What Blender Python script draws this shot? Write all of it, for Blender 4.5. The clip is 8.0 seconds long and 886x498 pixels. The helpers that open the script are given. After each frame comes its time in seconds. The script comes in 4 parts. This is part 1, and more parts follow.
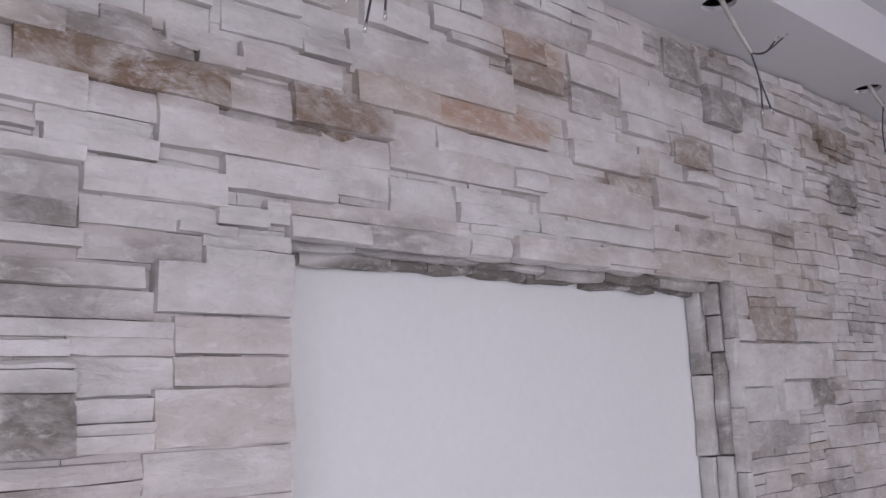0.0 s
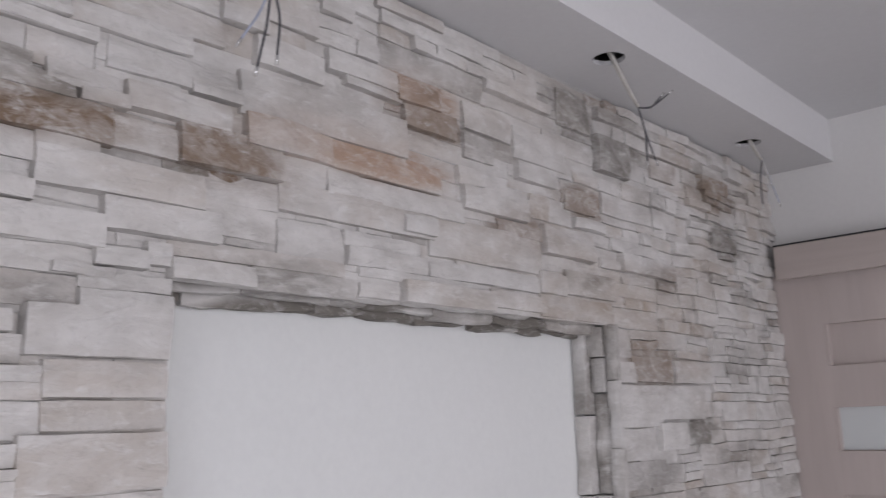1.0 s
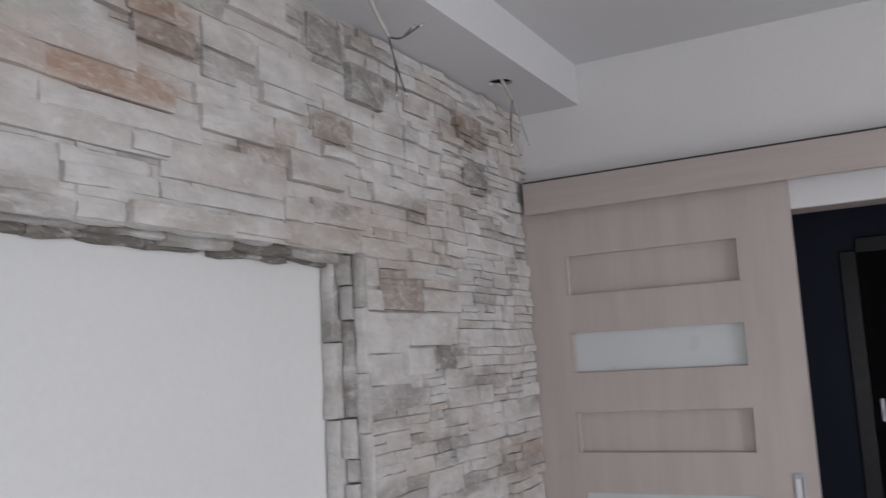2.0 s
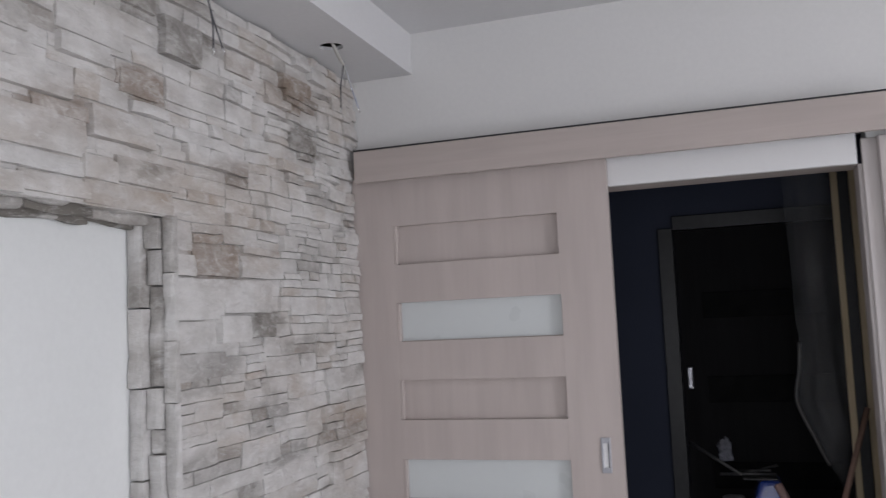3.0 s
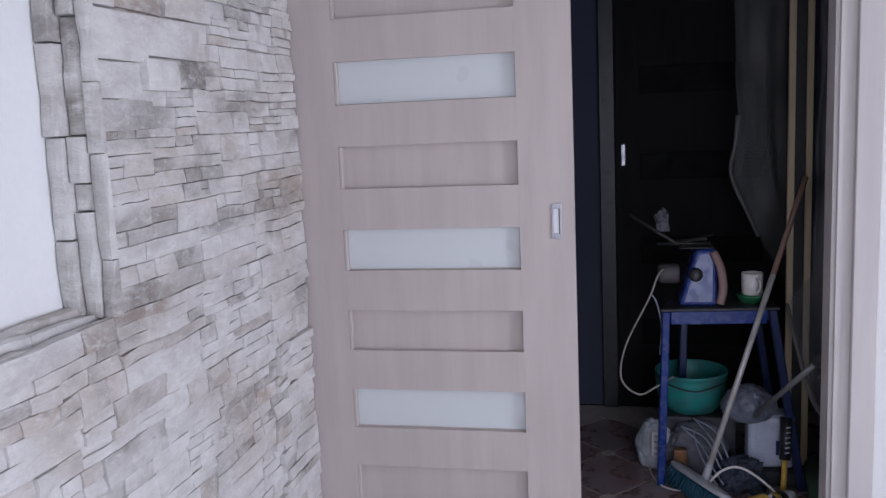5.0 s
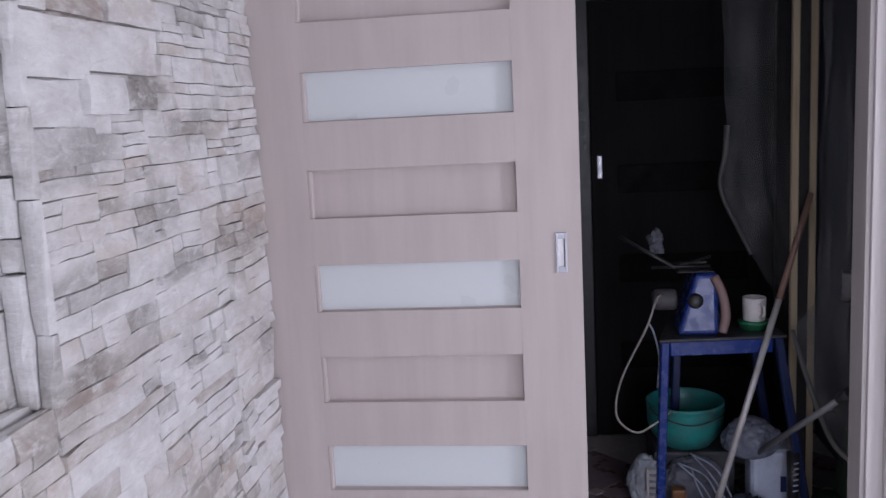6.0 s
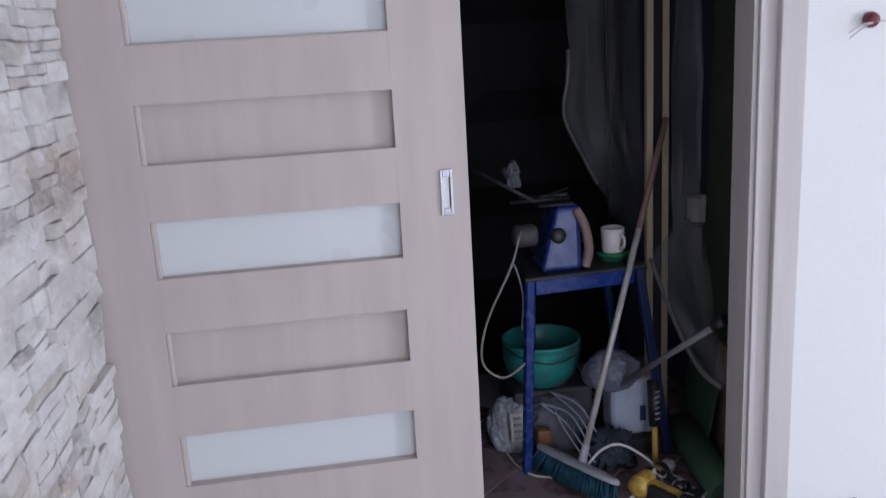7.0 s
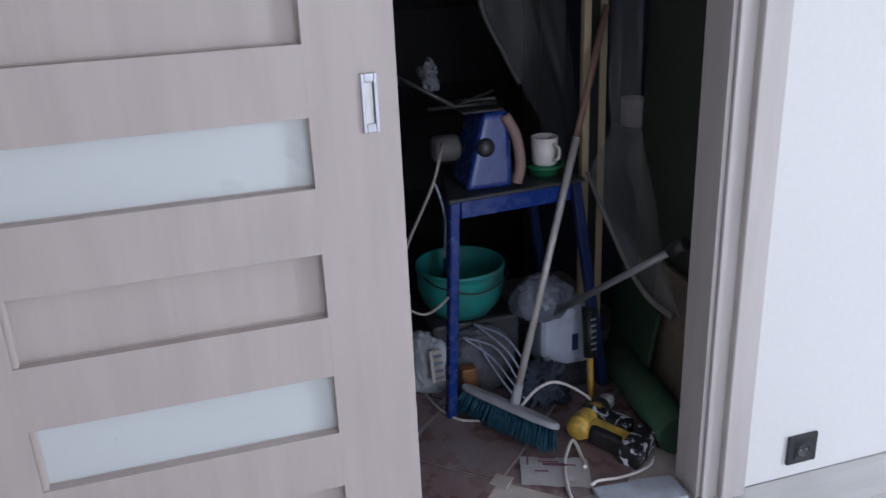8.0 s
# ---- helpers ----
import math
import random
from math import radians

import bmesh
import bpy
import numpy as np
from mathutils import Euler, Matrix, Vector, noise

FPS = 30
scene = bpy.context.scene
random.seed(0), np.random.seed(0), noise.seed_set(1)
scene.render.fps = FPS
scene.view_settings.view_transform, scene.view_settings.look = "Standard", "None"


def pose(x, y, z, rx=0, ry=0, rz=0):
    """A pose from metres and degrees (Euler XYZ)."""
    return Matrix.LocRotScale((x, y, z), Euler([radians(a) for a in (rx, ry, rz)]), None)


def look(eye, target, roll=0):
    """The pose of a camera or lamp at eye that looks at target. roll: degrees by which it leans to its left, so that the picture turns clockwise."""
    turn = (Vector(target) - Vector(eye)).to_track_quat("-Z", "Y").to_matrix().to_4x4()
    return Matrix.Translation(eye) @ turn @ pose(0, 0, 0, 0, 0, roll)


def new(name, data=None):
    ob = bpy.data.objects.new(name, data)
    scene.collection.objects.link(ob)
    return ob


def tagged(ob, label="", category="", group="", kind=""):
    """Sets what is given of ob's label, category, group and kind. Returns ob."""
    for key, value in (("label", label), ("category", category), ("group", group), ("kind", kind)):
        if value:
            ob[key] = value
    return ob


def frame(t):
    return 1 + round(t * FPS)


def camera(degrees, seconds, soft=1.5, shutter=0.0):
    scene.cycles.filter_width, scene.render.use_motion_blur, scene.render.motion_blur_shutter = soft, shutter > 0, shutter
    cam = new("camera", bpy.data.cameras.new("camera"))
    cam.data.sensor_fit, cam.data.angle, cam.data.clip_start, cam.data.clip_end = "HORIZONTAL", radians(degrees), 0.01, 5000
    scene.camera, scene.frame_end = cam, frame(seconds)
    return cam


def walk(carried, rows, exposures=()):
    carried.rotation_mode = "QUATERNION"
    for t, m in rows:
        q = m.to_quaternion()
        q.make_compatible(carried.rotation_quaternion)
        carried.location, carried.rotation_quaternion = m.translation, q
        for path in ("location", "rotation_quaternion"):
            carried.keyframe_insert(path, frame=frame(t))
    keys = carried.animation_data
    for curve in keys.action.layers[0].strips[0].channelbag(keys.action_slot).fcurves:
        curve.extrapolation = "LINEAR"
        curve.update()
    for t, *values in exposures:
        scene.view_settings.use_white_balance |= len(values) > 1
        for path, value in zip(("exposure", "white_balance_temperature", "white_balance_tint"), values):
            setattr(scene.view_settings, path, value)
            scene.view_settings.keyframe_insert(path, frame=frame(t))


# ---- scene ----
cam = camera(54.1, 8.0, soft=1.25, shutter=0.35)
EXP = 0.0
PATH = [
    (0, (1.121, -3.109, 1.668), (-0.346, -1.797, 2.024), -2.4),
    (0.5, (1.128, -3.101, 1.682), (-0.284, -1.74, 2.074), -2.2),
    (1, (1.166, -3.099, 1.698), (-0.144, -1.643, 2.101), -1.8),
    (1.5, (1.206, -3.069, 1.678), (0.096, -1.437, 2.005), -3.1),
    (2, (1.236, -3.036, 1.658), (0.306, -1.283, 1.91), -3.3),
    (2.2, (1.26, -3.012, 1.648), (0.389, -1.226, 1.878), -2.9),
    (3.3, (1.318, -2.978, 1.657), (0.783, -1.056, 1.803), -2.85),
    (3.5, (1.331, -2.971, 1.659), (0.858, -1.032, 1.793), -2.8),
    (4, (1.351, -2.967, 1.627), (1.039, -0.992, 1.678), -2.6),
    (4.5, (1.216, -2.957, 1.49), (0.806, -1.005, 1.354), -3.5),
    (4.7, (1.162, -2.923, 1.496), (0.724, -0.986, 1.26), -2.9),
    (5.8, (0.917, -2.557, 1.603), (0.61, -0.61, 1.264), -2.2),
    (6, (0.846, -2.5, 1.589), (0.597, -0.539, 1.28), -3.0),
    (6.5, (0.634, -2.375, 1.615), (0.773, -0.41, 1.271), -4.2),
    (7, (0.558, -2.169, 1.567), (0.828, -0.246, 1.086), -3.3),
    (7.5, (0.575, -1.905, 1.544), (0.904, -0.037, 0.912), -2.3),
    (8, (0.525, -1.68, 1.519), (1.054, 0.108, 0.795), -2.5),
]
walk(cam, [(t, look(eye, target, roll)) for t, eye, target, roll in PATH],
     exposures=[(0.0, EXP - 1.43, 6430, 27), (1.0, EXP - 1.42, 6640, 20), (1.5, EXP - 1.44, 6620, 17), (2.0, EXP - 1.46, 6620, 16), (3.5, EXP - 1.18, 6510, 16), (4.0, EXP - 1.18, 6460, 13),
                (4.5, EXP - 1.05, 5960, 17), (5.8, EXP - 0.82, 6090, 25), (6.5, EXP - 0.77, 6010, 22), (7.0, EXP - 0.76, 5980, 19), (8.0, EXP - 0.73, 5950, 15)])

# ---------------------------------------------------------------- light
world = bpy.data.worlds.new("sky")
scene.world = world
world.use_nodes = True
wn = world.node_tree.nodes
sky = wn.new("ShaderNodeTexSky")
sky.sky_type = 'NISHITA'
sky.sun_disc = False
sky.sun_elevation, sky.sun_rotation = radians(40), radians(200)
world.node_tree.links.new(sky.outputs[0], wn["Background"].inputs[0])
wn["Background"].inputs[1].default_value = 0.10

RX1, RY0 = 6.3, -4.4          # far side and back of the living room
CEIL = 2.725
WIN = (-3.5, -2.3, 0.10, 2.40)   # y0 y1 z0 z1 of the window in the east wall


def window_light(name, at, target, wx, wy, power, colour):
    lamp = bpy.data.lights.new(name, 'AREA')
    lamp.shape, lamp.size, lamp.size_y, lamp.energy, lamp.color = 'RECTANGLE', wx, wy, power, colour
    ob = new(name, lamp)
    ob.matrix_world = look(at, target)
    return ob


window_light("window_daylight", (RX1 + 0.02, (WIN[0] + WIN[1]) / 2, (WIN[2] + WIN[3]) / 2),
             (0, (WIN[0] + WIN[1]) / 2, (WIN[2] + WIN[3]) / 2 - 1.0), 1.15, 2.2, 268, (0.90, 0.95, 1.0))
FILL_WIN = (1.0, 2.9, 0.08, 2.25)     # x0 x1 z0 z1 of an unseen south window, added to brighten door and hall
window_light("window_daylight", ((FILL_WIN[0] + FILL_WIN[1]) / 2, RY0 - 0.02, 1.15), ((FILL_WIN[0] + FILL_WIN[1]) / 2 - 0.2, 0, -2.3), 1.8, 2.1, 84, (0.86, 0.93, 1.0))


# ---------------------------------------------------------------- materials
class Nodes:
    """A small helper to wire node materials."""

    def __init__(self, name):
        self.m = bpy.data.materials.new(name)
        self.m.use_nodes = True
        self.t = self.m.node_tree
        self.b = self.t.nodes["Principled BSDF"]
        self.co = self.t.nodes.new("ShaderNodeTexCoord").outputs["Object"]

    def node(self, kind, **kw):
        n = self.t.nodes.new(kind)
        for key, v in kw.items():
            n.inputs[key].default_value = v
        return n

    def link(self, a, b):
        self.t.links.new(a, b)

    def mapped(self, scale, rot=(0, 0, 0)):
        n = self.node("ShaderNodeMapping", Scale=scale, Rotation=rot)
        self.link(self.co, n.inputs["Vector"])
        return n.outputs[0]

    def noise(self, scale, detail=4, rough=0.55, vec=None, distort=0.0):
        n = self.node("ShaderNodeTexNoise", Scale=scale, Detail=detail, Roughness=rough, Distortion=distort)
        self.link(vec or self.co, n.inputs["Vector"])
        return n.outputs["Fac"]

    def ramp(self, fac, stops):
        n = self.t.nodes.new("ShaderNodeValToRGB")
        self.link(fac, n.inputs[0])
        el = n.color_ramp.elements
        while len(el) < len(stops):
            el.new(0.5)
        for e, (p, c) in zip(el, stops):
            e.position = p
            e.color = (*c, 1) if len(c) == 3 else (c[0], c[0], c[0], 1)
        return n.outputs[0]

    def mix(self, fac, a, b, mode='MIX'):
        n = self.t.nodes.new("ShaderNodeMix")
        n.data_type, n.blend_type = 'RGBA', mode
        for v, i in ((fac, 0), (a, 6), (b, 7)):
            if isinstance(v, (int, float)):
                n.inputs[i].default_value = v
            elif isinstance(v, tuple):
                n.inputs[i].default_value = (*v, 1)
            else:
                self.link(v, n.inputs[i])
        return n.outputs[2]

    def math(self, op, a, b=0.5):
        n = self.t.nodes.new("ShaderNodeMath")
        n.operation = op
        for v, i in ((a, 0), (b, 1)):
            if isinstance(v, (int, float)):
                n.inputs[i].default_value = v
            else:
                self.link(v, n.inputs[i])
        return n.outputs[0]

    def bump(self, height, strength, dist=0.01, prev=None):
        n = self.node("ShaderNodeBump", Strength=strength, Distance=dist)
        self.link(height, n.inputs["Height"])
        if prev:
            self.link(prev, n.inputs["Normal"])
        self.link(n.outputs[0], self.b.inputs["Normal"])
        return n.outputs[0]

    def out(self, colour, rough=0.6, metal=0.0, spec=None):
        b = self.b.inputs
        if isinstance(colour, tuple):
            b["Base Color"].default_value = (*colour, 1)
        else:
            self.link(colour, b["Base Color"])
        if isinstance(rough, (int, float)):
            b["Roughness"].default_value = rough
        else:
            self.link(rough, b["Roughness"])
        b["Metallic"].default_value = metal
        if spec is not None:
            b["Specular IOR Level"].default_value = spec
        return self.m


def splashed(name, colour, splash, scale):
    """Dark rubber with hard-edged splashes of dried mortar."""
    n = Nodes(name)
    f = n.ramp(n.noise(scale, 4, 0.6, None, 0.8), [(0.54, (0.0,)), (0.60, (0.9,))])
    n.bump(f, 0.3, 0.002)
    return n.out(n.mix(f, colour, splash), 0.45)


def painted(name, colour, rough=0.5, dirt=(0.3, 0.3, 0.3), amount=0.15, scale=14, metal=0.0, bump=0.08, spec=None, fine=0.92):
    """Paint, plastic or coated metal with smudges and fine unevenness."""
    n = Nodes(name)
    f = n.ramp(n.noise(scale, 5, 0.65), [(0.38, (0.0,)), (0.72, (amount,))])
    g = n.ramp(n.noise(scale * 9, 3, 0.6), [(0.35, (fine,)), (0.65, (1.0,))])
    col = n.mix(1.0, n.mix(f, colour, dirt), g, 'MULTIPLY')
    n.bump(n.noise(scale * 14, 3, 0.6), bump, 0.002)
    return n.out(col, n.ramp(n.noise(scale * 2, 3), [(0.3, (max(rough - 0.1, 0.05),)), (0.7, (min(rough + 0.12, 1),))]), metal, spec)


def plaster(name, colour, tint):
    n = Nodes(name)
    big = n.ramp(n.noise(0.9, 3, 0.5), [(0.3, colour), (0.7, tint)])
    fine = n.ramp(n.noise(60, 4, 0.6), [(0.3, (0.965,)), (0.7, (1.0,))])
    h = n.bump(n.noise(5, 3, 0.5), 0.05, 0.01)
    n.bump(n.noise(180, 3, 0.6), 0.035, 0.002, h)
    return n.out(n.mix(1.0, big, fine, 'MULTIPLY'), 0.85, spec=0.25)


def stone_material(name, base=(0.705, 0.685, 0.667), alt=(0.58, 0.56, 0.54)):
    """Split-face cast stone: chalky body; mineral stains (brown, rust, grey, tan) as strong as each stone carries them;
    the niche head's painted shade rides on brown and grey.
    """
    n = Nodes(name)
    vec = n.mapped((1, 1, 1.8))
    col = n.mix(n.ramp(n.noise(14, 4, 0.55, vec), [(0.34, (0.0,)), (0.68, (1.0,))]), base, alt)
    at = n.t.nodes.new("ShaderNodeAttribute")
    at.attribute_name = "stain_shade"
    sep = n.t.nodes.new("ShaderNodeSeparateColor")
    n.link(at.outputs["Color"], sep.inputs[0])
    cloud = n.ramp(n.noise(11, 6, 0.66, n.mapped((1, 1, 1.7)), 0.9), [(0.28, (0.34,)), (0.54, (1.0,))])
    fleck = n.ramp(n.noise(26, 5, 0.7, vec, 0.4), [(0.32, (0.72,)), (0.54, (1.0,))])
    cover = n.math('MULTIPLY', cloud, fleck)
    for strength, tint in ((at.outputs["Alpha"], (0.45, 0.38, 0.32)), (sep.outputs[1], (0.42, 0.295, 0.222)),
                           (sep.outputs[0], (0.215, 0.152, 0.108)), (sep.outputs[2], (0.20, 0.183, 0.162))):
        col = n.mix(n.math('MULTIPLY', strength, cover), col, tint)
    chalk = n.ramp(n.noise(19, 5, 0.7, n.mapped((1, 1, 2.4)), 0.5), [(0.54, (0.0,)), (0.72, (0.6,))])
    col = n.mix(chalk, col, (0.745, 0.735, 0.725))
    rnd = n.t.nodes.new("ShaderNodeObjectInfo").outputs["Random"]
    isl = n.t.nodes.new("ShaderNodeNewGeometry").outputs["Random Per Island"]
    r = n.math('FRACT', n.math('ADD', rnd, isl))
    col = n.mix(1.0, col, n.ramp(r, [(0.0, (0.93,)), (0.6, (1.0,)), (1.0, (1.0,))]), 'MULTIPLY')
    pits = n.ramp(n.noise(80, 4, 0.7), [(0.28, (0.88,)), (0.45, (1.0,))])
    col = n.mix(1.0, col, pits, 'MULTIPLY')
    h = n.bump(n.noise(10, 5, 0.55, n.mapped((1, 1, 2.2)), 0.5), 0.8, 0.016)
    n.bump(n.noise(90, 4, 0.6), 0.28, 0.003, h)
    return n.out(col, 0.88, spec=0.25)


def wood(name, dark, light, scale=(38, 38, 2.2), rough=0.5, spec=0.4):
    n = Nodes(name)
    vec = n.mapped(scale)
    grain = n.ramp(n.noise(1.0, 6, 0.55, vec, 0.8), [(0.22, dark), (0.78, light)])
    wide = n.ramp(n.noise(1.0, 3, 0.5, n.mapped(tuple(v * (0.42 if v > 10 else 1.1) for v in scale))), [(0.36, (0.925,)), (0.64, (1.0,))])
    n.bump(n.noise(2.2, 4, 0.6, vec), 0.045, 0.002)
    return n.out(n.mix(1.0, grain, wide, 'MULTIPLY'), rough, spec=spec)


M_wall = plaster("white_wall_paint", (0.745, 0.735, 0.722), (0.72, 0.712, 0.702))
M_ceil = plaster("ceiling_paint", (0.71, 0.705, 0.71), (0.68, 0.675, 0.68))
M_niche = plaster("niche_plaster", (0.80, 0.80, 0.79), (0.77, 0.78, 0.77))
# blue-grey kept this dark to carry the lack of light in the hall
M_hall = plaster("unlit_hall_paint", (0.075, 0.085, 0.125), (0.055, 0.064, 0.096))
M_mortar = painted("adhesive_mortar", (0.46, 0.45, 0.44), 0.95, (0.28, 0.27, 0.26), 0.4, 20)
M_stone = stone_material("split_cast_stone")
M_oak = wood("pale_oak_veneer", (0.505, 0.435, 0.408), (0.54, 0.472, 0.445))
M_oak_h = wood("pale_oak_veneer_horizontal", (0.46, 0.395, 0.365), (0.51, 0.445, 0.415), (2.2, 38, 38))
M_casing = wood("pale_grey_oak_casing", (0.51, 0.465, 0.45), (0.56, 0.52, 0.505))
M_header = painted("white_track_board", (0.76, 0.75, 0.75), 0.45, (0.6, 0.6, 0.6), 0.06, fine=0.985)
M_glass = painted("frosted_glass_pane", (0.63, 0.655, 0.655), 0.34, (0.60, 0.62, 0.62), 0.08, 3, bump=0.0, fine=0.99)
M_chrome = painted("satin_steel", (0.46, 0.46, 0.50), 0.36, (0.4, 0.4, 0.4), 0.2, 30, metal=0.9)
M_black = painted("black_plastic", (0.022, 0.022, 0.025), 0.38, (0.06, 0.06, 0.06), 0.3, 30)
M_blue = painted("blue_enamel", (0.010, 0.036, 0.22), 0.24, (0.06, 0.10, 0.28), 0.30, 16, bump=0.03, fine=0.97)
# shaded copy of the blue enamel, scuffed, for table parts out of the light
M_blue_shade = painted("scuffed_shaded_blue", (0.012, 0.024, 0.10), 0.4, (0.03, 0.04, 0.09), 0.5, 18)
M_steel = painted("dusty_steel", (0.05, 0.05, 0.052), 0.5, (0.13, 0.125, 0.12), 0.6, 24, metal=0.5)
M_teal = painted("teal_plastic", (0.015, 0.32, 0.29), 0.42, (0.10, 0.12, 0.12), 0.75, 13)
M_broom = painted("grey_broom_plastic", (0.48, 0.49, 0.53), 0.5, (0.26, 0.26, 0.27), 0.5, 18)
M_bristle = painted("teal_bristles", (0.010, 0.085, 0.145), 0.55, (0.05, 0.15, 0.21), 0.5, 40)
M_stick = painted("dusty_aluminium_stick", (0.64, 0.62, 0.61), 0.45, (0.34, 0.27, 0.23), 0.6, 9, metal=0.2)
M_stick2 = painted("brown_wooden_stick", (0.28, 0.17, 0.13), 0.6, (0.16, 0.10, 0.08), 0.5, 12)
M_yellow = painted("yellow_plastic", (0.80, 0.50, 0.08), 0.35, (0.30, 0.22, 0.12), 0.55, 38)
M_dustblack = splashed("mortar_splashed_rubber", (0.018, 0.018, 0.022), (0.72, 0.74, 0.80), 32)
M_cup = painted("white_glazed_cup", (0.80, 0.74, 0.73), 0.25, (0.5, 0.48, 0.45), 0.3, 30)
M_greenp = painted("green_plastic", (0.02, 0.20, 0.09), 0.4, (0.1, 0.2, 0.12), 0.4, 30)
M_cable = painted("pale_cable", (0.55, 0.53, 0.49), 0.5, (0.3, 0.28, 0.26), 0.5, 40)
M_cablegrey = painted("grey_cable", (0.42, 0.46, 0.58), 0.5, (0.16, 0.17, 0.20), 0.5, 40)
M_cabledark = painted("dark_cable", (0.05, 0.05, 0.06), 0.5, (0.16, 0.16, 0.16), 0.4, 40)
M_tin = painted("tinned_terminal", (0.92, 0.92, 0.92), 0.12, (0.8, 0.8, 0.8), 0.1, 60, metal=1.0)
M_red = painted("dark_red_plastic", (0.13, 0.012, 0.018), 0.4, (0.2, 0.08, 0.08), 0.3, 50)
M_canister = painted("milky_plastic", (0.60, 0.65, 0.80), 0.42, (0.36, 0.38, 0.45), 0.5, 12)
M_label = painted("dark_blue_label", (0.03, 0.05, 0.20), 0.4)
M_bag = painted("white_plastic_bag", (0.70, 0.74, 0.80), 0.45, (0.3, 0.32, 0.36), 0.5, 10)
M_rag = painted("grey_cloth", (0.17, 0.175, 0.21), 0.9, (0.11, 0.11, 0.12), 0.6, 14, bump=0.4)
M_orange = painted("orange_plastic", (0.27, 0.11, 0.03), 0.5, (0.06, 0.05, 0.05), 0.8, 24)
M_green = painted("dark_green_board", (0.062, 0.075, 0.055), 0.75, (0.09, 0.10, 0.08), 0.6, 5)
M_roll = painted("green_underlay", (0.028, 0.085, 0.045), 0.7, (0.10, 0.12, 0.09), 0.5, 9)
M_batten = wood("pine_batten", (0.44, 0.35, 0.22), (0.58, 0.48, 0.33), rough=0.65)
M_crate = painted("dark_crate_plastic", (0.03, 0.032, 0.04), 0.6, (0.13, 0.13, 0.13), 0.5, 14)
M_chip = wood("chipboard_edge", (0.20, 0.16, 0.12), (0.30, 0.25, 0.2), (20, 20, 20), 0.8)
# near black: the far door's lack of light is put into veneer and glass
M_fardoor = wood("unlit_hall_veneer", (0.013, 0.0125, 0.0135), (0.020, 0.019, 0.020), rough=0.75, spec=0.12)
M_farglass = painted("unlit_glass_pane", (0.003, 0.003, 0.0035), 0.6, (0.008, 0.008, 0.008), 0.2, 8, spec=0.1)
M_paper = painted("crumpled_leaflet", (0.60, 0.57, 0.58), 0.8, (0.4, 0.36, 0.36), 0.5, 18)
M_ink = painted("purple_print", (0.25, 0.11, 0.17), 0.8)
M_grout = painted("pale_grout", (0.60, 0.54, 0.50), 0.9, (0.34, 0.3, 0.28), 0.5, 10)
M_tile = painted("brown_glazed_tile", (0.205, 0.118, 0.11), 0.30, (0.42, 0.40, 0.44), 0.6, 5)
M_laminate = wood("whitewashed_laminate", (0.57, 0.56, 0.545), (0.66, 0.65, 0.635), (2.5, 30, 30), 0.42)
M_frame = painted("white_window_frame", (0.8, 0.8, 0.8), 0.35)


def film_material():
    """Dusty polythene: mostly see-through, a milky veil and a soft shine."""
    n = Nodes("dusty_polythene")
    tr = n.t.nodes.new("ShaderNodeBsdfTransparent")
    tr.inputs[0].default_value = (0.86, 0.88, 0.9, 1)
    mixer = n.t.nodes.new("ShaderNodeMixShader")
    fac = n.ramp(n.noise(6, 5, 0.6, n.mapped((1.6, 1.6, 0.35))), [(0.34, (0.12,)), (0.70, (0.38,))])
    n.link(fac, mixer.inputs[0])
    n.link(tr.outputs[0], mixer.inputs[1])
    n.link(n.b.outputs[0], mixer.inputs[2])
    n.link(mixer.outputs[0], n.t.nodes["Material Output"].inputs["Surface"])
    n.bump(n.noise(9, 3, 0.5, n.mapped((1.5, 1.5, 0.16))), 0.05, 0.01)
    return n.out((0.46, 0.465, 0.48), 0.42)


M_film = film_material()

# ---------------------------------------------------------------- mesh helpers


def bevelled(bm, faces_of, width, seg=1):
    if width > 0:
        edges = list({e for v in faces_of for e in v.link_edges})
        bmesh.ops.bevel(bm, geom=edges, offset=width, segments=seg, affect='EDGES', profile=0.6)


def box(bm, x0, x1, y0, y1, z0, z1, bevel=0.0, seg=1, m=None):
    vs = [bm.verts.new((x, y, z)) for x in (x0, x1) for y in (y0, y1) for z in (z0, z1)]
    for f in ((0, 1, 3, 2), (4, 6, 7, 5), (0, 4, 5, 1), (2, 3, 7, 6), (0, 2, 6, 4), (1, 5, 7, 3)):
        bm.faces.new([vs[i] for i in f])
    if m is not None:
        bmesh.ops.transform(bm, matrix=m, verts=vs)
    bevelled(bm, vs, bevel, seg)
    return bm


def smooth_path(pts, steps=6):
    """Catmull-Rom through the points."""
    p = [Vector(v) for v in pts]
    p = [2 * p[0] - p[1]] + p + [2 * p[-1] - p[-2]]
    out = []
    for a, b, c, d in zip(p, p[1:], p[2:], p[3:]):
        for i in range(steps):
            t = i / steps
            out.append(0.5 * (2 * b + (c - a) * t + (2 * a - 5 * b + 4 * c - d) * t * t + (3 * b - a - 3 * c + d) * t ** 3))
    return out + [p[-2]]


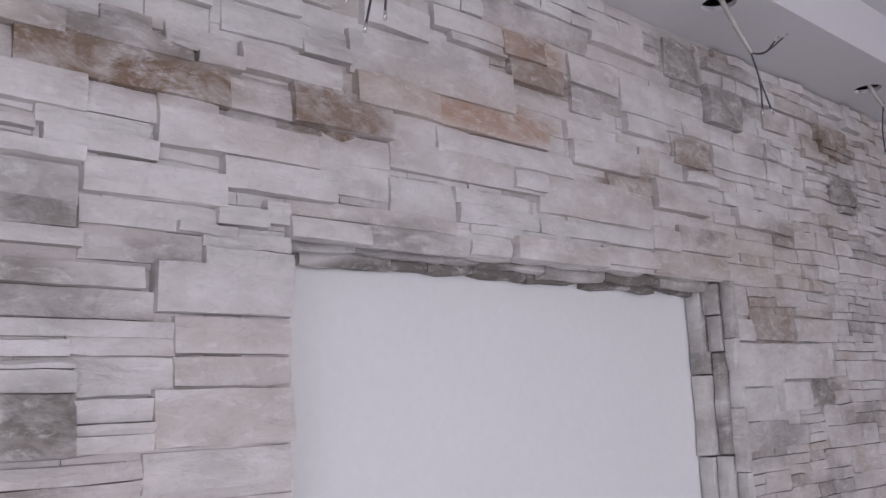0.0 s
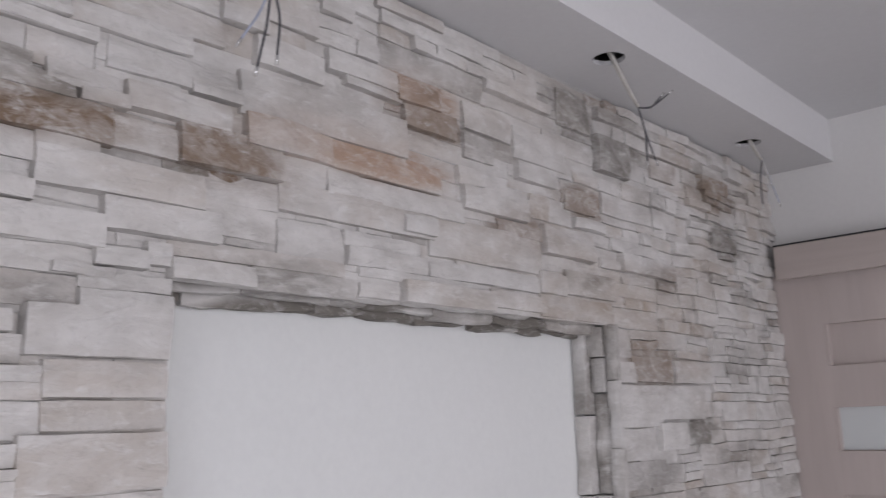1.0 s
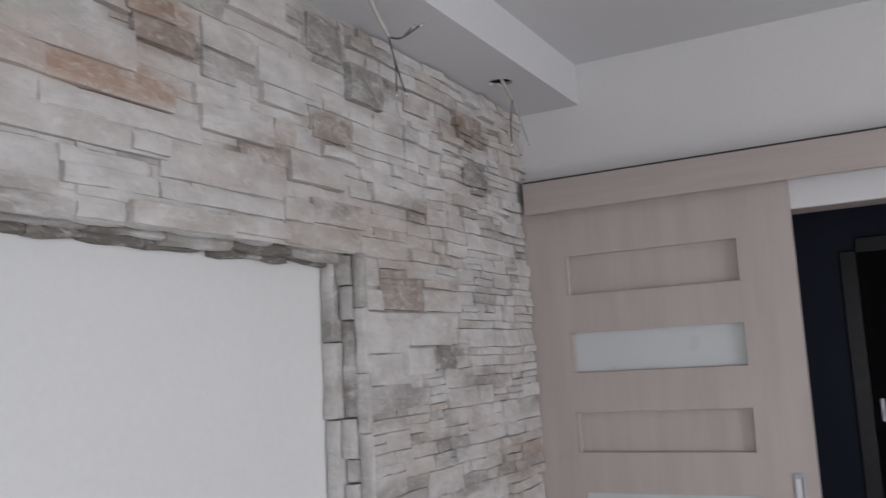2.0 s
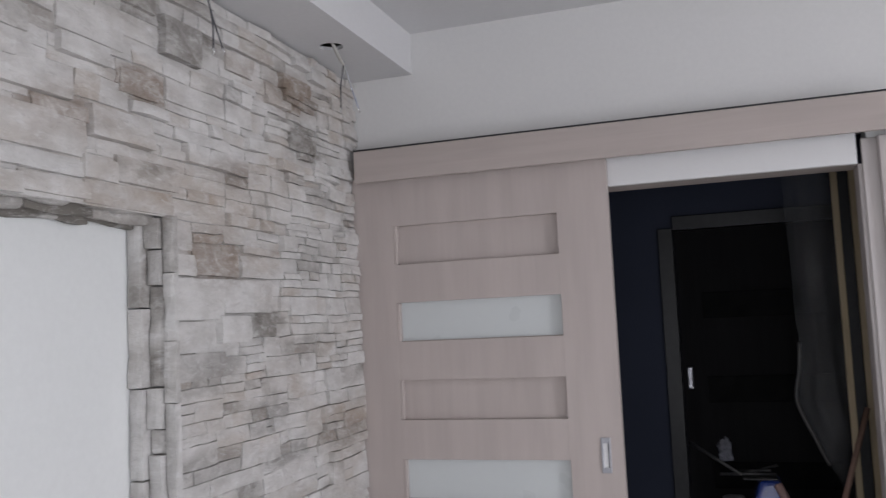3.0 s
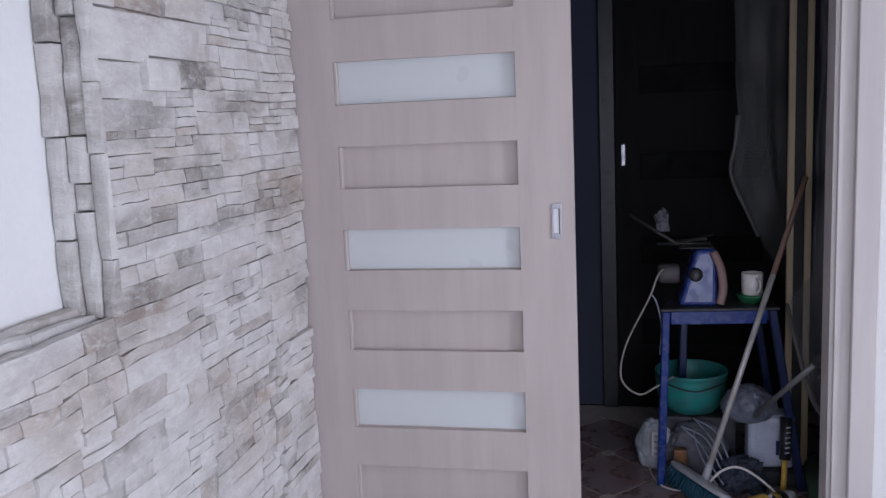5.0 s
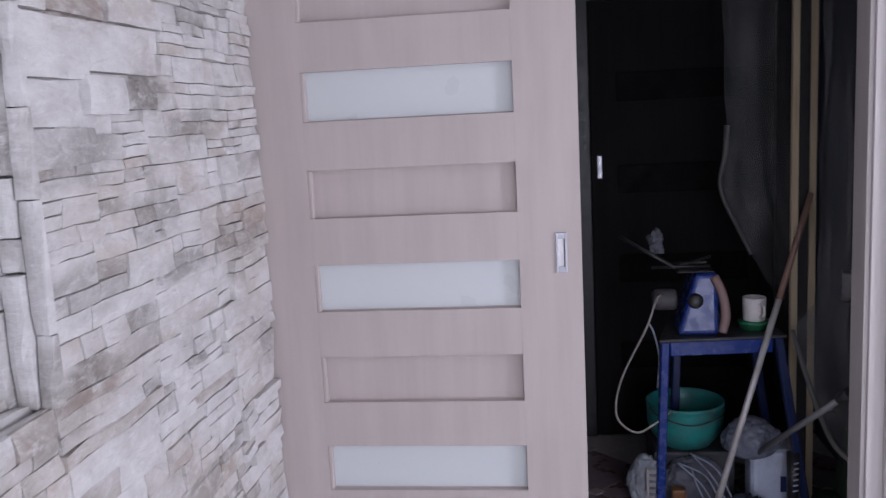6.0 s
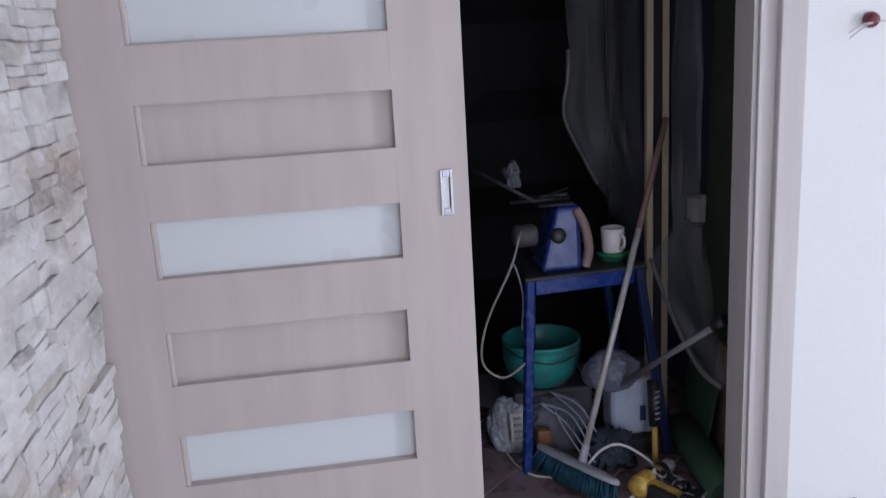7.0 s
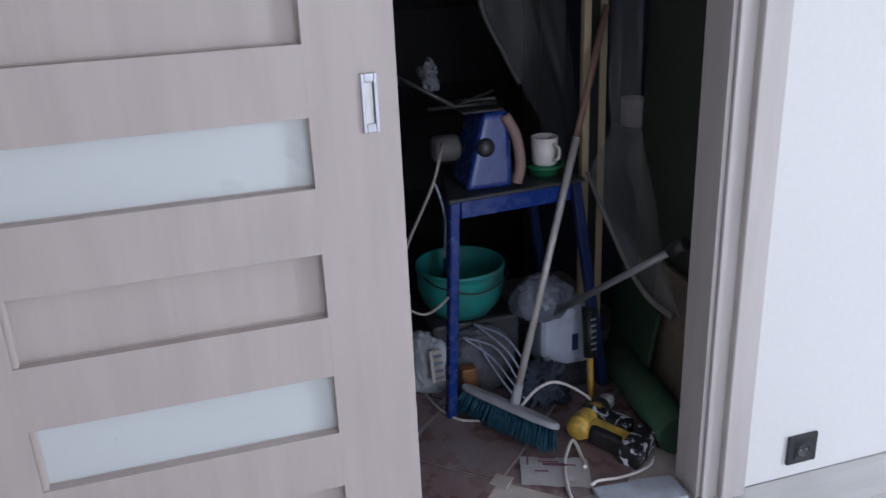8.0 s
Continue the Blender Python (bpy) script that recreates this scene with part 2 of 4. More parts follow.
def tube(bm, pts, r, n=8, r2=None, caps=True):
    pts = [Vector(v) for v in pts]
    rings, side = [], None
    for i, p in enumerate(pts):
        d = (pts[min(i + 1, len(pts) - 1)] - pts[max(i - 1, 0)]).normalized()
        if side is None:
            side = d.orthogonal().normalized()
        side = (side - d * side.dot(d)).normalized()
        up = d.cross(side)
        rr = r if r2 is None else r + (r2 - r) * i / max(len(pts) - 1, 1)
        rings.append([bm.verts.new(p + rr * (math.cos(a) * side + math.sin(a) * up))
                      for a in (2 * math.pi * k / n for k in range(n))])
    for a, b in zip(rings, rings[1:]):
        for k in range(n):
            bm.faces.new((a[k], a[(k + 1) % n], b[(k + 1) % n], b[k])).smooth = True
    if caps:
        bm.faces.new(rings[0][::-1])
        bm.faces.new(rings[-1])
    return bm


def lathe(bm, profile, centre, n=28, squash=1.0, m=None):
    """Turns a list of (radius, height) round a vertical axis; ends of radius 0 close it."""
    rings = []
    for r, z in profile:
        rings.append([bm.verts.new((centre[0] + r * math.cos(2 * math.pi * k / n), centre[1] + squash * r * math.sin(2 * math.pi * k / n),
                                    centre[2] + z)) for k in range(n)] if r > 1e-6 else [bm.verts.new((centre[0], centre[1], centre[2] + z))])
    for a, b in zip(rings, rings[1:]):
        for k in range(n):
            q = [a[k % len(a)], a[(k + 1) % len(a)], b[(k + 1) % len(b)], b[k % len(b)]]
            q = [v for i, v in enumerate(q) if v not in q[:i]]
            if len(q) > 2:
                bm.faces.new(q).smooth = True
    if m is not None:
        bmesh.ops.transform(bm, matrix=m, verts=[v for r in rings for v in r])
    return bm


def lump(bm, centre, size, seed, rough=0.25, sub=5):
    """A crumpled mass with pinched creases."""
    made = bmesh.ops.create_icosphere(bm, subdivisions=sub, radius=1.0)["verts"]
    for v in made:
        d = v.co.normalized()
        bend = Vector((noise.noise(d * 2 + Vector((seed, 3, 0))), noise.noise(d * 2 + Vector((7, seed, 0))), noise.noise(d * 2 + Vector((0, 5, seed))))) * 0.5
        k = 1 + 0.7 * rough * noise.noise(d * 1.5 + Vector((seed, 0, 0)))
        for scale, amount in ((2.4, 0.75), (5.0, 0.40), (10.0, 0.18)):
            k += rough * amount * (0.28 - 1.3 * abs(noise.noise((d + bend) * scale + Vector((0, seed, scale)))))
        v.co = Vector((centre[0] + d.x * size[0] * k, centre[1] + d.y * size[1] * k, max(centre[2] + d.z * size[2] * k, centre[2] - size[2] * 0.8)))
    for f in bm.faces:
        f.smooth = True
    return bm


def mesh_of(name, bm, material):
    bmesh.ops.recalc_face_normals(bm, faces=bm.faces)
    me = bpy.data.meshes.new(name)
    bm.to_mesh(me)
    bm.free()
    me.materials.append(material)
    return me


def part(name, bm, material, parent=None, label=""):
    ob = new(name, mesh_of(name, bm, material))
    ob.parent = parent
    if label:
        tagged(ob, label)
    return ob


def thing(name, label, category, group="", kind=""):
    return tagged(new(name), label, category, group, kind)


def one(name, bm, material, label, category, group="", kind=""):
    return tagged(part(name, bm, material), label, category, group, kind)


def B(*a, **k):
    return box(bmesh.new(), *a, **k)


# ---------------------------------------------------------------- large structure
NY0, NY1, NZ0, NZ1, ND = -2.412, -1.172, 1.127, 1.94, -0.108   # wall niche
BEAM_X, BEAM_Z = 0.232, 2.570                                    # dropped soffit
OX0, OX1, OZ = 0.88, 1.710, 2.082                                 # door opening
WT = 0.13                                                        # door wall thickness

bm = bmesh.new()
for y0, y1, z0, z1 in ((RY0, NY0 - .02, 0, CEIL), (NY1 + .02, 0, 0, CEIL), (NY0 - .02, NY1 + .02, 0, NZ0 - .02), (NY0 - .02, NY1 + .02, NZ1 + .02, CEIL)):
    box(bm, ND, -0.012, y0, y1, z0, z1)
wall_west = one("wall_west", bm, M_mortar, "west wall with a shallow niche, clad in pale split stone", "wall", kind="structure")
one("niche_back", B(ND - 0.15, ND, RY0, 0.0, 0, CEIL), M_niche, "smooth white plastered back of the wall niche", "wall", kind="structure")

bm = bmesh.new()
box(bm, -0.26, OX0, 0, WT, 0, CEIL)
box(bm, OX1 + 0.03, RX1, 0, 0.105, 0, CEIL)
box(bm, OX0, OX1 + 0.03, 0, WT, OZ + 0.115, CEIL)
one("wall_north", bm, M_wall, "plain white painted wall with a doorway", "wall", kind="structure")
bm = bmesh.new()
box(bm, -0.26, FILL_WIN[0], RY0 - 0.25, RY0, 0, CEIL)
box(bm, FILL_WIN[1], RX1, RY0 - 0.25, RY0, 0, CEIL)
box(bm, FILL_WIN[0], FILL_WIN[1], RY0 - 0.25, RY0, 0, FILL_WIN[2])
box(bm, FILL_WIN[0], FILL_WIN[1], RY0 - 0.25, RY0, FILL_WIN[3], CEIL)
one("wall_south", bm, M_wall, "unseen white painted wall with a tall window added for fill light", "wall", kind="structure")
bm = bmesh.new()
box(bm, RX1, RX1 + 0.3, RY0, WIN[0], 0, CEIL)
box(bm, RX1, RX1 + 0.3, WIN[1], WT, 0, CEIL)
box(bm, RX1, RX1 + 0.3, WIN[0], WIN[1], 0, WIN[2])
box(bm, RX1, RX1 + 0.3, WIN[0], WIN[1], WIN[3], CEIL)
one("wall_east", bm, M_wall, "white painted wall with a wide window", "wall", kind="structure")
win = thing("window_1", "wide white window letting in daylight", "window", kind="structure")
for k in range(2):
    y0 = WIN[0] + k * (WIN[1] - WIN[0]) / 2
    y1 = y0 + (WIN[1] - WIN[0]) / 2
    bm = bmesh.new()
    for a in ((y0, y0 + .06, WIN[2], WIN[3]), (y1 - .06, y1, WIN[2], WIN[3]), (y0 + .06, y1 - .06, WIN[2], WIN[2] + .06), (y0 + .06, y1 - .06, WIN[3] - .06, WIN[3])):
        box(bm, RX1 + 0.1, RX1 + 0.16, *a, bevel=0.004)
    part("window_frame", bm, M_frame, win)
one("ceiling", B(-0.26, RX1 + 0.3, RY0 - 0.15, WT, CEIL, CEIL + 0.15), M_ceil, "flat white painted ceiling", "ceiling", kind="structure")

# dropped soffit with round lamp holes
HOLES = [(0.147, -2.35), (0.147, -1.337), (0.108, -0.43)]
bm = bmesh.new()
HR = 0.040
ys = [RY0] + [v for h in HOLES for v in (h[1] - 0.06, h[1] + 0.06)] + [-0.001]
for i in range(len(ys) - 1):
    y0, y1 = ys[i], ys[i + 1]
    if i % 2 == 0:
        bm.faces.new([bm.verts.new(v) for v in ((-0.012, y0, BEAM_Z), (BEAM_X, y0, BEAM_Z), (BEAM_X, y1, BEAM_Z), (-0.012, y1, BEAM_Z))])
        continue
    hx, hy = HOLES[i // 2]
    n = 32
    ring, rim, top = [], [], []
    for k in range(n):
        a = 2 * math.pi * k / n
        c, s = math.cos(a), math.sin(a)
        ring.append(bm.verts.new((hx + HR * c, hy + HR * s, BEAM_Z)))
        top.append(bm.verts.new((hx + HR * c, hy + HR * s, BEAM_Z + 0.0125)))
        fx = ((BEAM_X - hx) / c if c > 1e-6 else (-0.012 - hx) / c if c < -1e-6 else 1e9)
        fy = 0.06 / abs(s) if abs(s) > 1e-6 else 1e9
        f = min(fx, fy)
        rim.append(bm.verts.new((hx + f * c, hy + f * s, BEAM_Z)))
    for k in range(n):
        l = (k + 1) % n
        bm.faces.new((ring[k], ring[l], rim[l], rim[k]))
        bm.faces.new((ring[k], top[k], top[l], ring[l]))
    for cx in (-0.012, BEAM_X):
        for cy in (y0, y1):
            near = sorted(rim, key=lambda v: (v.co.x - cx) ** 2 + (v.co.y - cy) ** 2)
            ex = [v for v in near if abs(v.co.x - cx) < 1e-5]
            ey = [v for v in near if abs(v.co.y - cy) < 1e-5]
            if ex and ey and (ex[0].co - ey[0].co).length > 1e-5:
                bm.faces.new((ex[0], bm.verts.new((cx, cy, BEAM_Z)), ey[0]))
box(bm, BEAM_X - 0.0125, BEAM_X, RY0, -0.001, BEAM_Z + 0.0005, CEIL)
bmesh.ops.remove_doubles(bm, verts=bm.verts, dist=0.0008)
one("soffit", bm, M_ceil, "dropped white plasterboard soffit with round lamp holes", "soffit", kind="structure")

# living room floor
one("floor", B(-0.26, RX1, RY0, 0.06, -0.12, -0.012), M_grout, "screed under pale laminate boards", "floor", kind="structure")
# hall shell; its gloom is put into the dark paint
HX0, HX1, HY1, HC = 0.2, 2.06, 1.62, 2.5
one("hall_floor", B(HX0, HX1, 0.06, HY1, -0.12, -0.006), M_grout, "dusty hall floor bed with pale joints", "floor", kind="structure")
one("wall_hall_west", B(HX0 - 0.1, HX0, WT, HY1, 0, HC), M_hall, "blue-grey hall wall, darkened for the unlit hall", "wall", kind="structure")
one("wall_hall_east", B(HX1, HX1 + 0.1, WT, HY1, 0, HC), M_hall, "blue-grey hall wall, darkened for the unlit hall", "wall", kind="structure")
one("wall_hall_north", B(HX0 - 0.1, HX1 + 0.1, HY1, HY1 + 0.1, 0, HC), M_hall, "blue-grey hall wall, darkened for the unlit hall", "wall", kind="structure")
one("ceiling_hall", B(HX0 - 0.1, HX1 + 0.1, WT, HY1 + 0.1, HC, HC + 0.1), M_hall, "hall ceiling, darkened for the unlit hall", "ceiling", kind="structure")

# door lining and casing
frame_1 = thing("door_frame", "pale oak door lining with a flat casing", "door frame", kind="structure")
part("jamb", B(OX1, OX1 + 0.028, 0.004, 0.108, 0, OZ, bevel=0.0015), M_casing, frame_1)
part("jamb_stop", B(OX1 + 0.012, OX1 + 0.07, -0.008, 0.003, 0, 2.16, bevel=0.002), M_casing, frame_1)
part("casing", B(1.768, 1.842, -0.03, -0.0005, 0, 2.162, bevel=0.003), M_casing, frame_1)
part("header", B(OX0, OX1 - 0.002, -0.006, 0.018, OZ, 2.2, bevel=0.0015), M_header, frame_1, "white track board above the doorway")
part("head_lining", B(OX0, OX1, 0.019, WT + 0.01, OZ, OZ + 0.028), M_oak_h, frame_1)
part("left_jamb", B(OX0 - 0.001, OX0 + 0.02, 0.004, WT + 0.01, 0, OZ), M_oak, frame_1)

# sliding door
DX0, DX1, DY0, DY1 = -0.008, 0.930, -0.050, -0.014
SX0, SX1, ST, SP, SH = 0.150, 0.753, 2.002, 0.2790, 0.141
door = thing("sliding_door", "pale oak sliding door half open with wooden and frosted panels", "door")
zs = [2.21] + [v for i in range(7) for v in (ST - i * SP, ST - i * SP - SH)] + [0.012]
part("stile", B(DX0, SX0, DY0, DY1, 0.012, 2.21, bevel=0.0004), M_oak, door)
part("stile", B(SX1, DX1, DY0, DY1, 0.012, 2.21, bevel=0.0004), M_oak, door)
for i in range(0, 16, 2):
    part("rail", B(SX0, SX1, DY0, DY1, zs[i + 1], zs[i], bevel=0.0004), M_oak, door)
for i in range(7):
    z1, z0 = zs[1 + 2 * i], zs[2 + 2 * i]
    if i % 2:
        pane = part("pane", B(SX0 - .004, SX1 + .004, -0.0245, -0.0185, z0 - .004, z1 + .004), M_glass, door, "frosted white glass pane")
    else:
        pane = part("panel", B(SX0 - .004, SX1 + .004, -0.0245, -0.0165, z0 - .004, z1 + .004), M_oak, door)
    bm = bmesh.new()
    box(bm, SX0, SX0 + 0.011, -0.047, -0.025, z0, z1, bevel=0.002)
    box(bm, SX0 + .011, SX1, -0.028, -0.025, z0, z0 + 0.003, bevel=0.001)
    part("bead", bm, M_oak, pane)
grip = bmesh.new()
for a in ((0.857, 0.864, 1.124, 1.24), (0.882, 0.889, 1.124, 1.24), (0.864, 0.882, 1.124, 1.142), (0.864, 0.882, 1.222, 1.24)):
    box(grip, a[0], a[1], -0.0555, -0.0495, a[2], a[3], bevel=0.0015, seg=2)
plate = part("handle", grip, M_chrome, door, "satin steel recessed pull")
part("cup", B(0.864, 0.8795, -0.0512, -0.0495, 1.142, 1.222), M_header, plate, "pale hollow of the pull")
# thin dark strip paints the shade along the hollow's right side
part("cup_shade", B(0.8795, 0.882, -0.0516, -0.0495, 1.142, 1.222), M_steel, plate, "dark strip for the shade inside the pull")

cover = thing("track_cover", "pale oak cover board over the sliding track", "door pelmet")
part("board", B(0.026, 1.842, -0.102, -0.084, 2.165, 2.282, bevel=0.002), M_oak_h, cover)
part("top_board", B(0.026, 1.828, -0.084, -0.001, 2.262, 2.276, bevel=0.0015), M_oak_h, cover)
part("end_board", B(1.828, 1.842, -0.084, -0.001, 2.165, 2.276, bevel=0.0015), M_oak_h, cover)
# black strip draws a dark line along the board's upper edge
part("dark_line", B(0.026, 1.842, -0.101, -0.085, 2.2825, 2.2875), M_black, cover, "thin black strip on the upper edge")
part("end_cap", B(1.816, 1.838, -0.098, -0.07, 2.288, 2.294, bevel=0.001), M_black, cover, "small black plastic cap")
part("rail", B(0.05, 1.82, -0.06, -0.02, 2.225, 2.26, bevel=0.002), M_chrome, cover, "aluminium sliding track")

# ---------------------------------------------------------------- living room fittings
sock = thing("power_socket", "black square power socket low on the white wall", "socket")
SCX, SCZ = 2.035, 0.089
part("surround", B(SCX - .047, SCX + .047, -0.010, -0.001, SCZ - .045, SCZ + .045, bevel=0.003, seg=2), M_black, sock)
part("insert", B(SCX - .027, SCX + .029, -0.0125, -0.0095, SCZ - .029, SCZ + .029, bevel=0.002), M_black, sock)
bm = lathe(bmesh.new(), [(0.0, 0.0), (0.018, 0.0), (0.0195, 0.002), (0.021, 0.0045), (0.0225, 0.002), (0.0225, -0.003)], (0, 0, 0), 28, 1,
           Matrix.Translation((SCX, -0.0130, SCZ)) @ pose(0, 0, 0, 90))
part("well", bm, M_crate, sock, "round black plug well")
for dx in (-0.0095, 0.0095):
    part("contact", tube(bmesh.new(), [(SCX + dx, -0.0128, SCZ), (SCX + dx, -0.0155, SCZ)], 0.0022, 8), M_chrome, sock, "small metal contact")

knob = thing("wall_cable_outlet", "dark red cable cap with loose wires on the wall", "cable outlet")
KX, KZ = 2.03, 1.54
part("cap", lathe(bmesh.new(), [(0, 0.030), (0.009, 0.029), (0.017, 0.024), (0.021, 0.014), (0.021, 0.004), (0.018, 0.0), (0, 0.0)], (0, 0, 0), 20, 1,
                  Matrix.Translation((KX, -0.001, KZ)) @ pose(0, 0, 0, 90)), M_red, knob)
for e in ((-0.075, -0.03, -0.030), (0.035, -0.045, -0.012), (-0.065, -0.02, -0.045)):
    part("wire", tube(bmesh.new(), smooth_path([(KX, -0.025, KZ - 0.008), (KX + e[0] * .5, -0.04, KZ + e[2] * .3), (KX + e[0], e[1], KZ + e[2])], 5), 0.0016, 6), M_cable, knob)


def ceiling_cable(hx, hy, seed, knot, ends):
    """A sheath from the hole to the knot, then stripped wires; all as steps from the hole."""
    rnd = random.Random(seed)
    t = thing("ceiling_cable", "loose stripped lamp cable hanging from a soffit hole", "cable", "lamp cables")
    o = Vector((hx, hy, BEAM_Z))
    k = o + Vector(knot)
    part("sheath", tube(bmesh.new(), smooth_path([o + Vector((0.004, -0.004, 0.02)), o.lerp(k, 0.45) + Vector((0.006, 0, -0.006)), k], 6), 0.0068, 10, 0.0045), M_cable, t, "pale grey cable sheath")
    for dx, dy, dz, mat in ends:
        e = o + Vector((dx, dy, dz))
        mid = k.lerp(e, 0.5) + Vector((rnd.uniform(-.008, .008), rnd.uniform(-.008, .008), -0.014 if dz > -0.12 else 0.0))
        w = part("wire", tube(bmesh.new(), smooth_path([k + Vector((0, 0, 0.012)), k, mid, e], 6), 0.0021, 6), mat, t)
        part("tip", tube(bmesh.new(), [e, e + (e - mid).normalized() * 0.016], 0.0026, 6), M_tin, w, "bare shiny wire end")
    return t


ceiling_cable(*HOLES[0], 5, (-0.01, 0.01, -0.17), ((-0.03, 0.0, -0.315, M_cabledark), (-0.02, 0.03, -0.29, M_cabledark), (-0.045, -0.02, -0.27, M_cablegrey)))
ceiling_cable(*HOLES[1], 6, (0.012, 0.105, -0.10), ((0.006, 0.142, -0.232, M_cabledark), (0.008, 0.180, -0.222, M_cabledark), (0.052, 0.195, -0.052, M_cabledark), (0.045, 0.165, -0.066, M_cabledark)))
ceiling_cable(*HOLES[2], 7, (0.02, 0.05, -0.05), ((0.022, 0.012, -0.205, M_cabledark), (0.022, 0.155, -0.175, M_cablegrey), (0.03, 0.075, -0.12, M_cable)))

# ---------------------------------------------------------------- hall things
# far door; near-black leaf, panes and casing carry the hall's shade
FY = HY1
fdoor = thing("hall_door", "panelled door with glass slots, shut, coloured near black as unlit", "door")
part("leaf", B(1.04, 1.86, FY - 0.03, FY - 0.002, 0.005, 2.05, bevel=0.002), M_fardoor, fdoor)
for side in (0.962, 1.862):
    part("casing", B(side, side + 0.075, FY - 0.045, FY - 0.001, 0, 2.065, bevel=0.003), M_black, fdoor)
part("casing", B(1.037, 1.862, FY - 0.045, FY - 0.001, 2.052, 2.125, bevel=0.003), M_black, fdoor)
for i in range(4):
    part("pane", B(1.16, 1.74, FY - 0.036, FY - 0.029, 1.60 - i * 0.42, 1.73 - i * 0.42, bevel=0.0015), M_farglass, fdoor, "glass slot coloured as unlit")
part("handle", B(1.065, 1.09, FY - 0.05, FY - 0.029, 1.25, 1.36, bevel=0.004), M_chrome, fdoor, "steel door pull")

# work table
TX0, TX1, TY0, TY1, TZ = 1.225, 1.655, 0.665, 1.02, 0.75
table = thing("work_table", "blue steel work table crowded with tools", "work table")
top = B(TX0 - .01, TX1 + .01, TY0 - .01, TY1, TZ - 0.012, TZ, bevel=0.003)
for v in top.verts:
    if v.co.y > TY0 + 0.1 and v.co.x < TX0 + 0.1:
        v.co.x += 0.115
part("top", top, painted("blackened_plate", (0.03, 0.03, 0.032), 0.4, (0.12, 0.12, 0.13), 0.4, 20), table, "blackened steel table plate")
for y, x in ((TY0, TX0 + .031), (TY1 - 0.035, TX0 + 0.152)):
    part("apron", B(x, TX1 - .035, y, y + 0.03, TZ - 0.066, TZ - 0.0125, bevel=0.003), M_blue, table)
for x, k in ((TX0 + 0.004, 0.105), (TX1 - 0.035, 0.0)):
    bm = B(x, x + 0.03, TY0 + .035, TY1 - .035, TZ - 0.060, TZ - 0.0125, bevel=0.003)
    for v in bm.verts:
        v.co.x += k * (v.co.y - TY0) / (TY1 - TY0)
    part("side_apron", bm, M_blue_shade, table)
# front left leg in lit blue; the other legs get the shaded copy
for x, sx in ((TX0, -0.022), (TX1 - 0.031, 0.12)):
    for y, sy in ((TY0, 0.035 if sx < 0 else -0.005), (TY1 - 0.031, 0.02)):
        back = y > TY0
        dx = 0.12 if back and sx < 0 else 0.0
        bm = B(x + dx, x + dx + 0.031, y, y + 0.031, 0.001, TZ - 0.0125, bevel=0.004)
        for v in bm.verts:
            k = 1 - v.co.z / TZ
            v.co.x += sx * k
            v.co.y += sy * k
        part("leg", bm, M_blue_shade if back or sx > 0 else M_blue, table)
table.matrix_world = Matrix.Translation((1.225, 0.585, 0.0)) @ Matrix.Rotation(radians(5.0), 4, 'Z') @ Matrix.Translation((-1.225, -0.665, 0.0))

# bench saw on the table
saw = thing("bench_saw", "blue bench saw with motor, dusty, on the work table", "bench saw")
bm = B(1.318, 1.465, 0.70, 0.86, TZ + 0.001, TZ + 0.222, bevel=0.0)
for v in bm.verts:
    if v.co.z > TZ + 0.1:
        v.co.x += 0.068 if v.co.x < 1.4 else 0.004
        v.co.y += 0.03
bevelled(bm, list(bm.verts), 0.018, 3)
body = part("body", bm, M_blue, saw)
part("knob", lathe(bmesh.new(), [(0, 0.014), (0.018, 0.013), (0.026, 0.006), (0.028, 0)], (0, 0, 0), 20, 1, Matrix.Translation((1.385, 0.714, TZ + 0.125)) @ pose(0, 0, 0, 82)), M_black, body, "round black knob")
part("saw_plate", B(1.325, 1.455, 0.74, 0.86, TZ + 0.2225, TZ + 0.230, bevel=0.003), M_steel, saw, "dusty steel saw plate")
part("guard", tube(bmesh.new(), smooth_path([(1.475, 0.70, TZ + 0.012), (1.487, 0.70, TZ + 0.07), (1.478, 0.71, TZ + 0.15), (1.452, 0.73, TZ + 0.21)], 5), 0.017, 8), painted("pinkish_guard", (0.30, 0.19, 0.17), 0.6), saw, "dusty pinkish guard arm")
part("motor", lathe(bmesh.new(), [(0, 0), (0.030, 0), (0.038, 0.01), (0.040, 0.02), (0.040, 0.075), (0.034, 0.085), (0, 0.085)], (0, 0, 0), 20, 1, Matrix.Translation((1.243, 0.80, TZ + 0.115)) @ pose(0, 0, 0, 0, 90)), painted("dusty_motor_grey", (0.10, 0.092, 0.096), 0.6, (0.05, 0.05, 0.05), 0.5, 30), saw, "grey motor housing")
for a, b, r in (((1.24, 0.80, TZ + 0.236), (1.45, 0.79, TZ + 0.238), 0.006), ((1.13, 0.86, TZ + 0.35), (1.32, 0.78, TZ + 0.238), 0.007),
                ((1.29, 0.88, TZ + 0.235), (1.43, 0.75, TZ + 0.26), 0.005), ((1.33, 0.80, TZ + 0.238), (1.46, 0.84, TZ + 0.265), 0.005)):
    part("fence_bar", tube(bmesh.new(), [a, b], r, 8), M_steel, saw, "dusty steel fence bar")
part("rag", lump(bmesh.new(), (1.265, 0.86, TZ + 0.315), (0.026, 0.025, 0.045), 3.1, 0.9), M_rag, saw, "crumpled dusty rag on the saw")

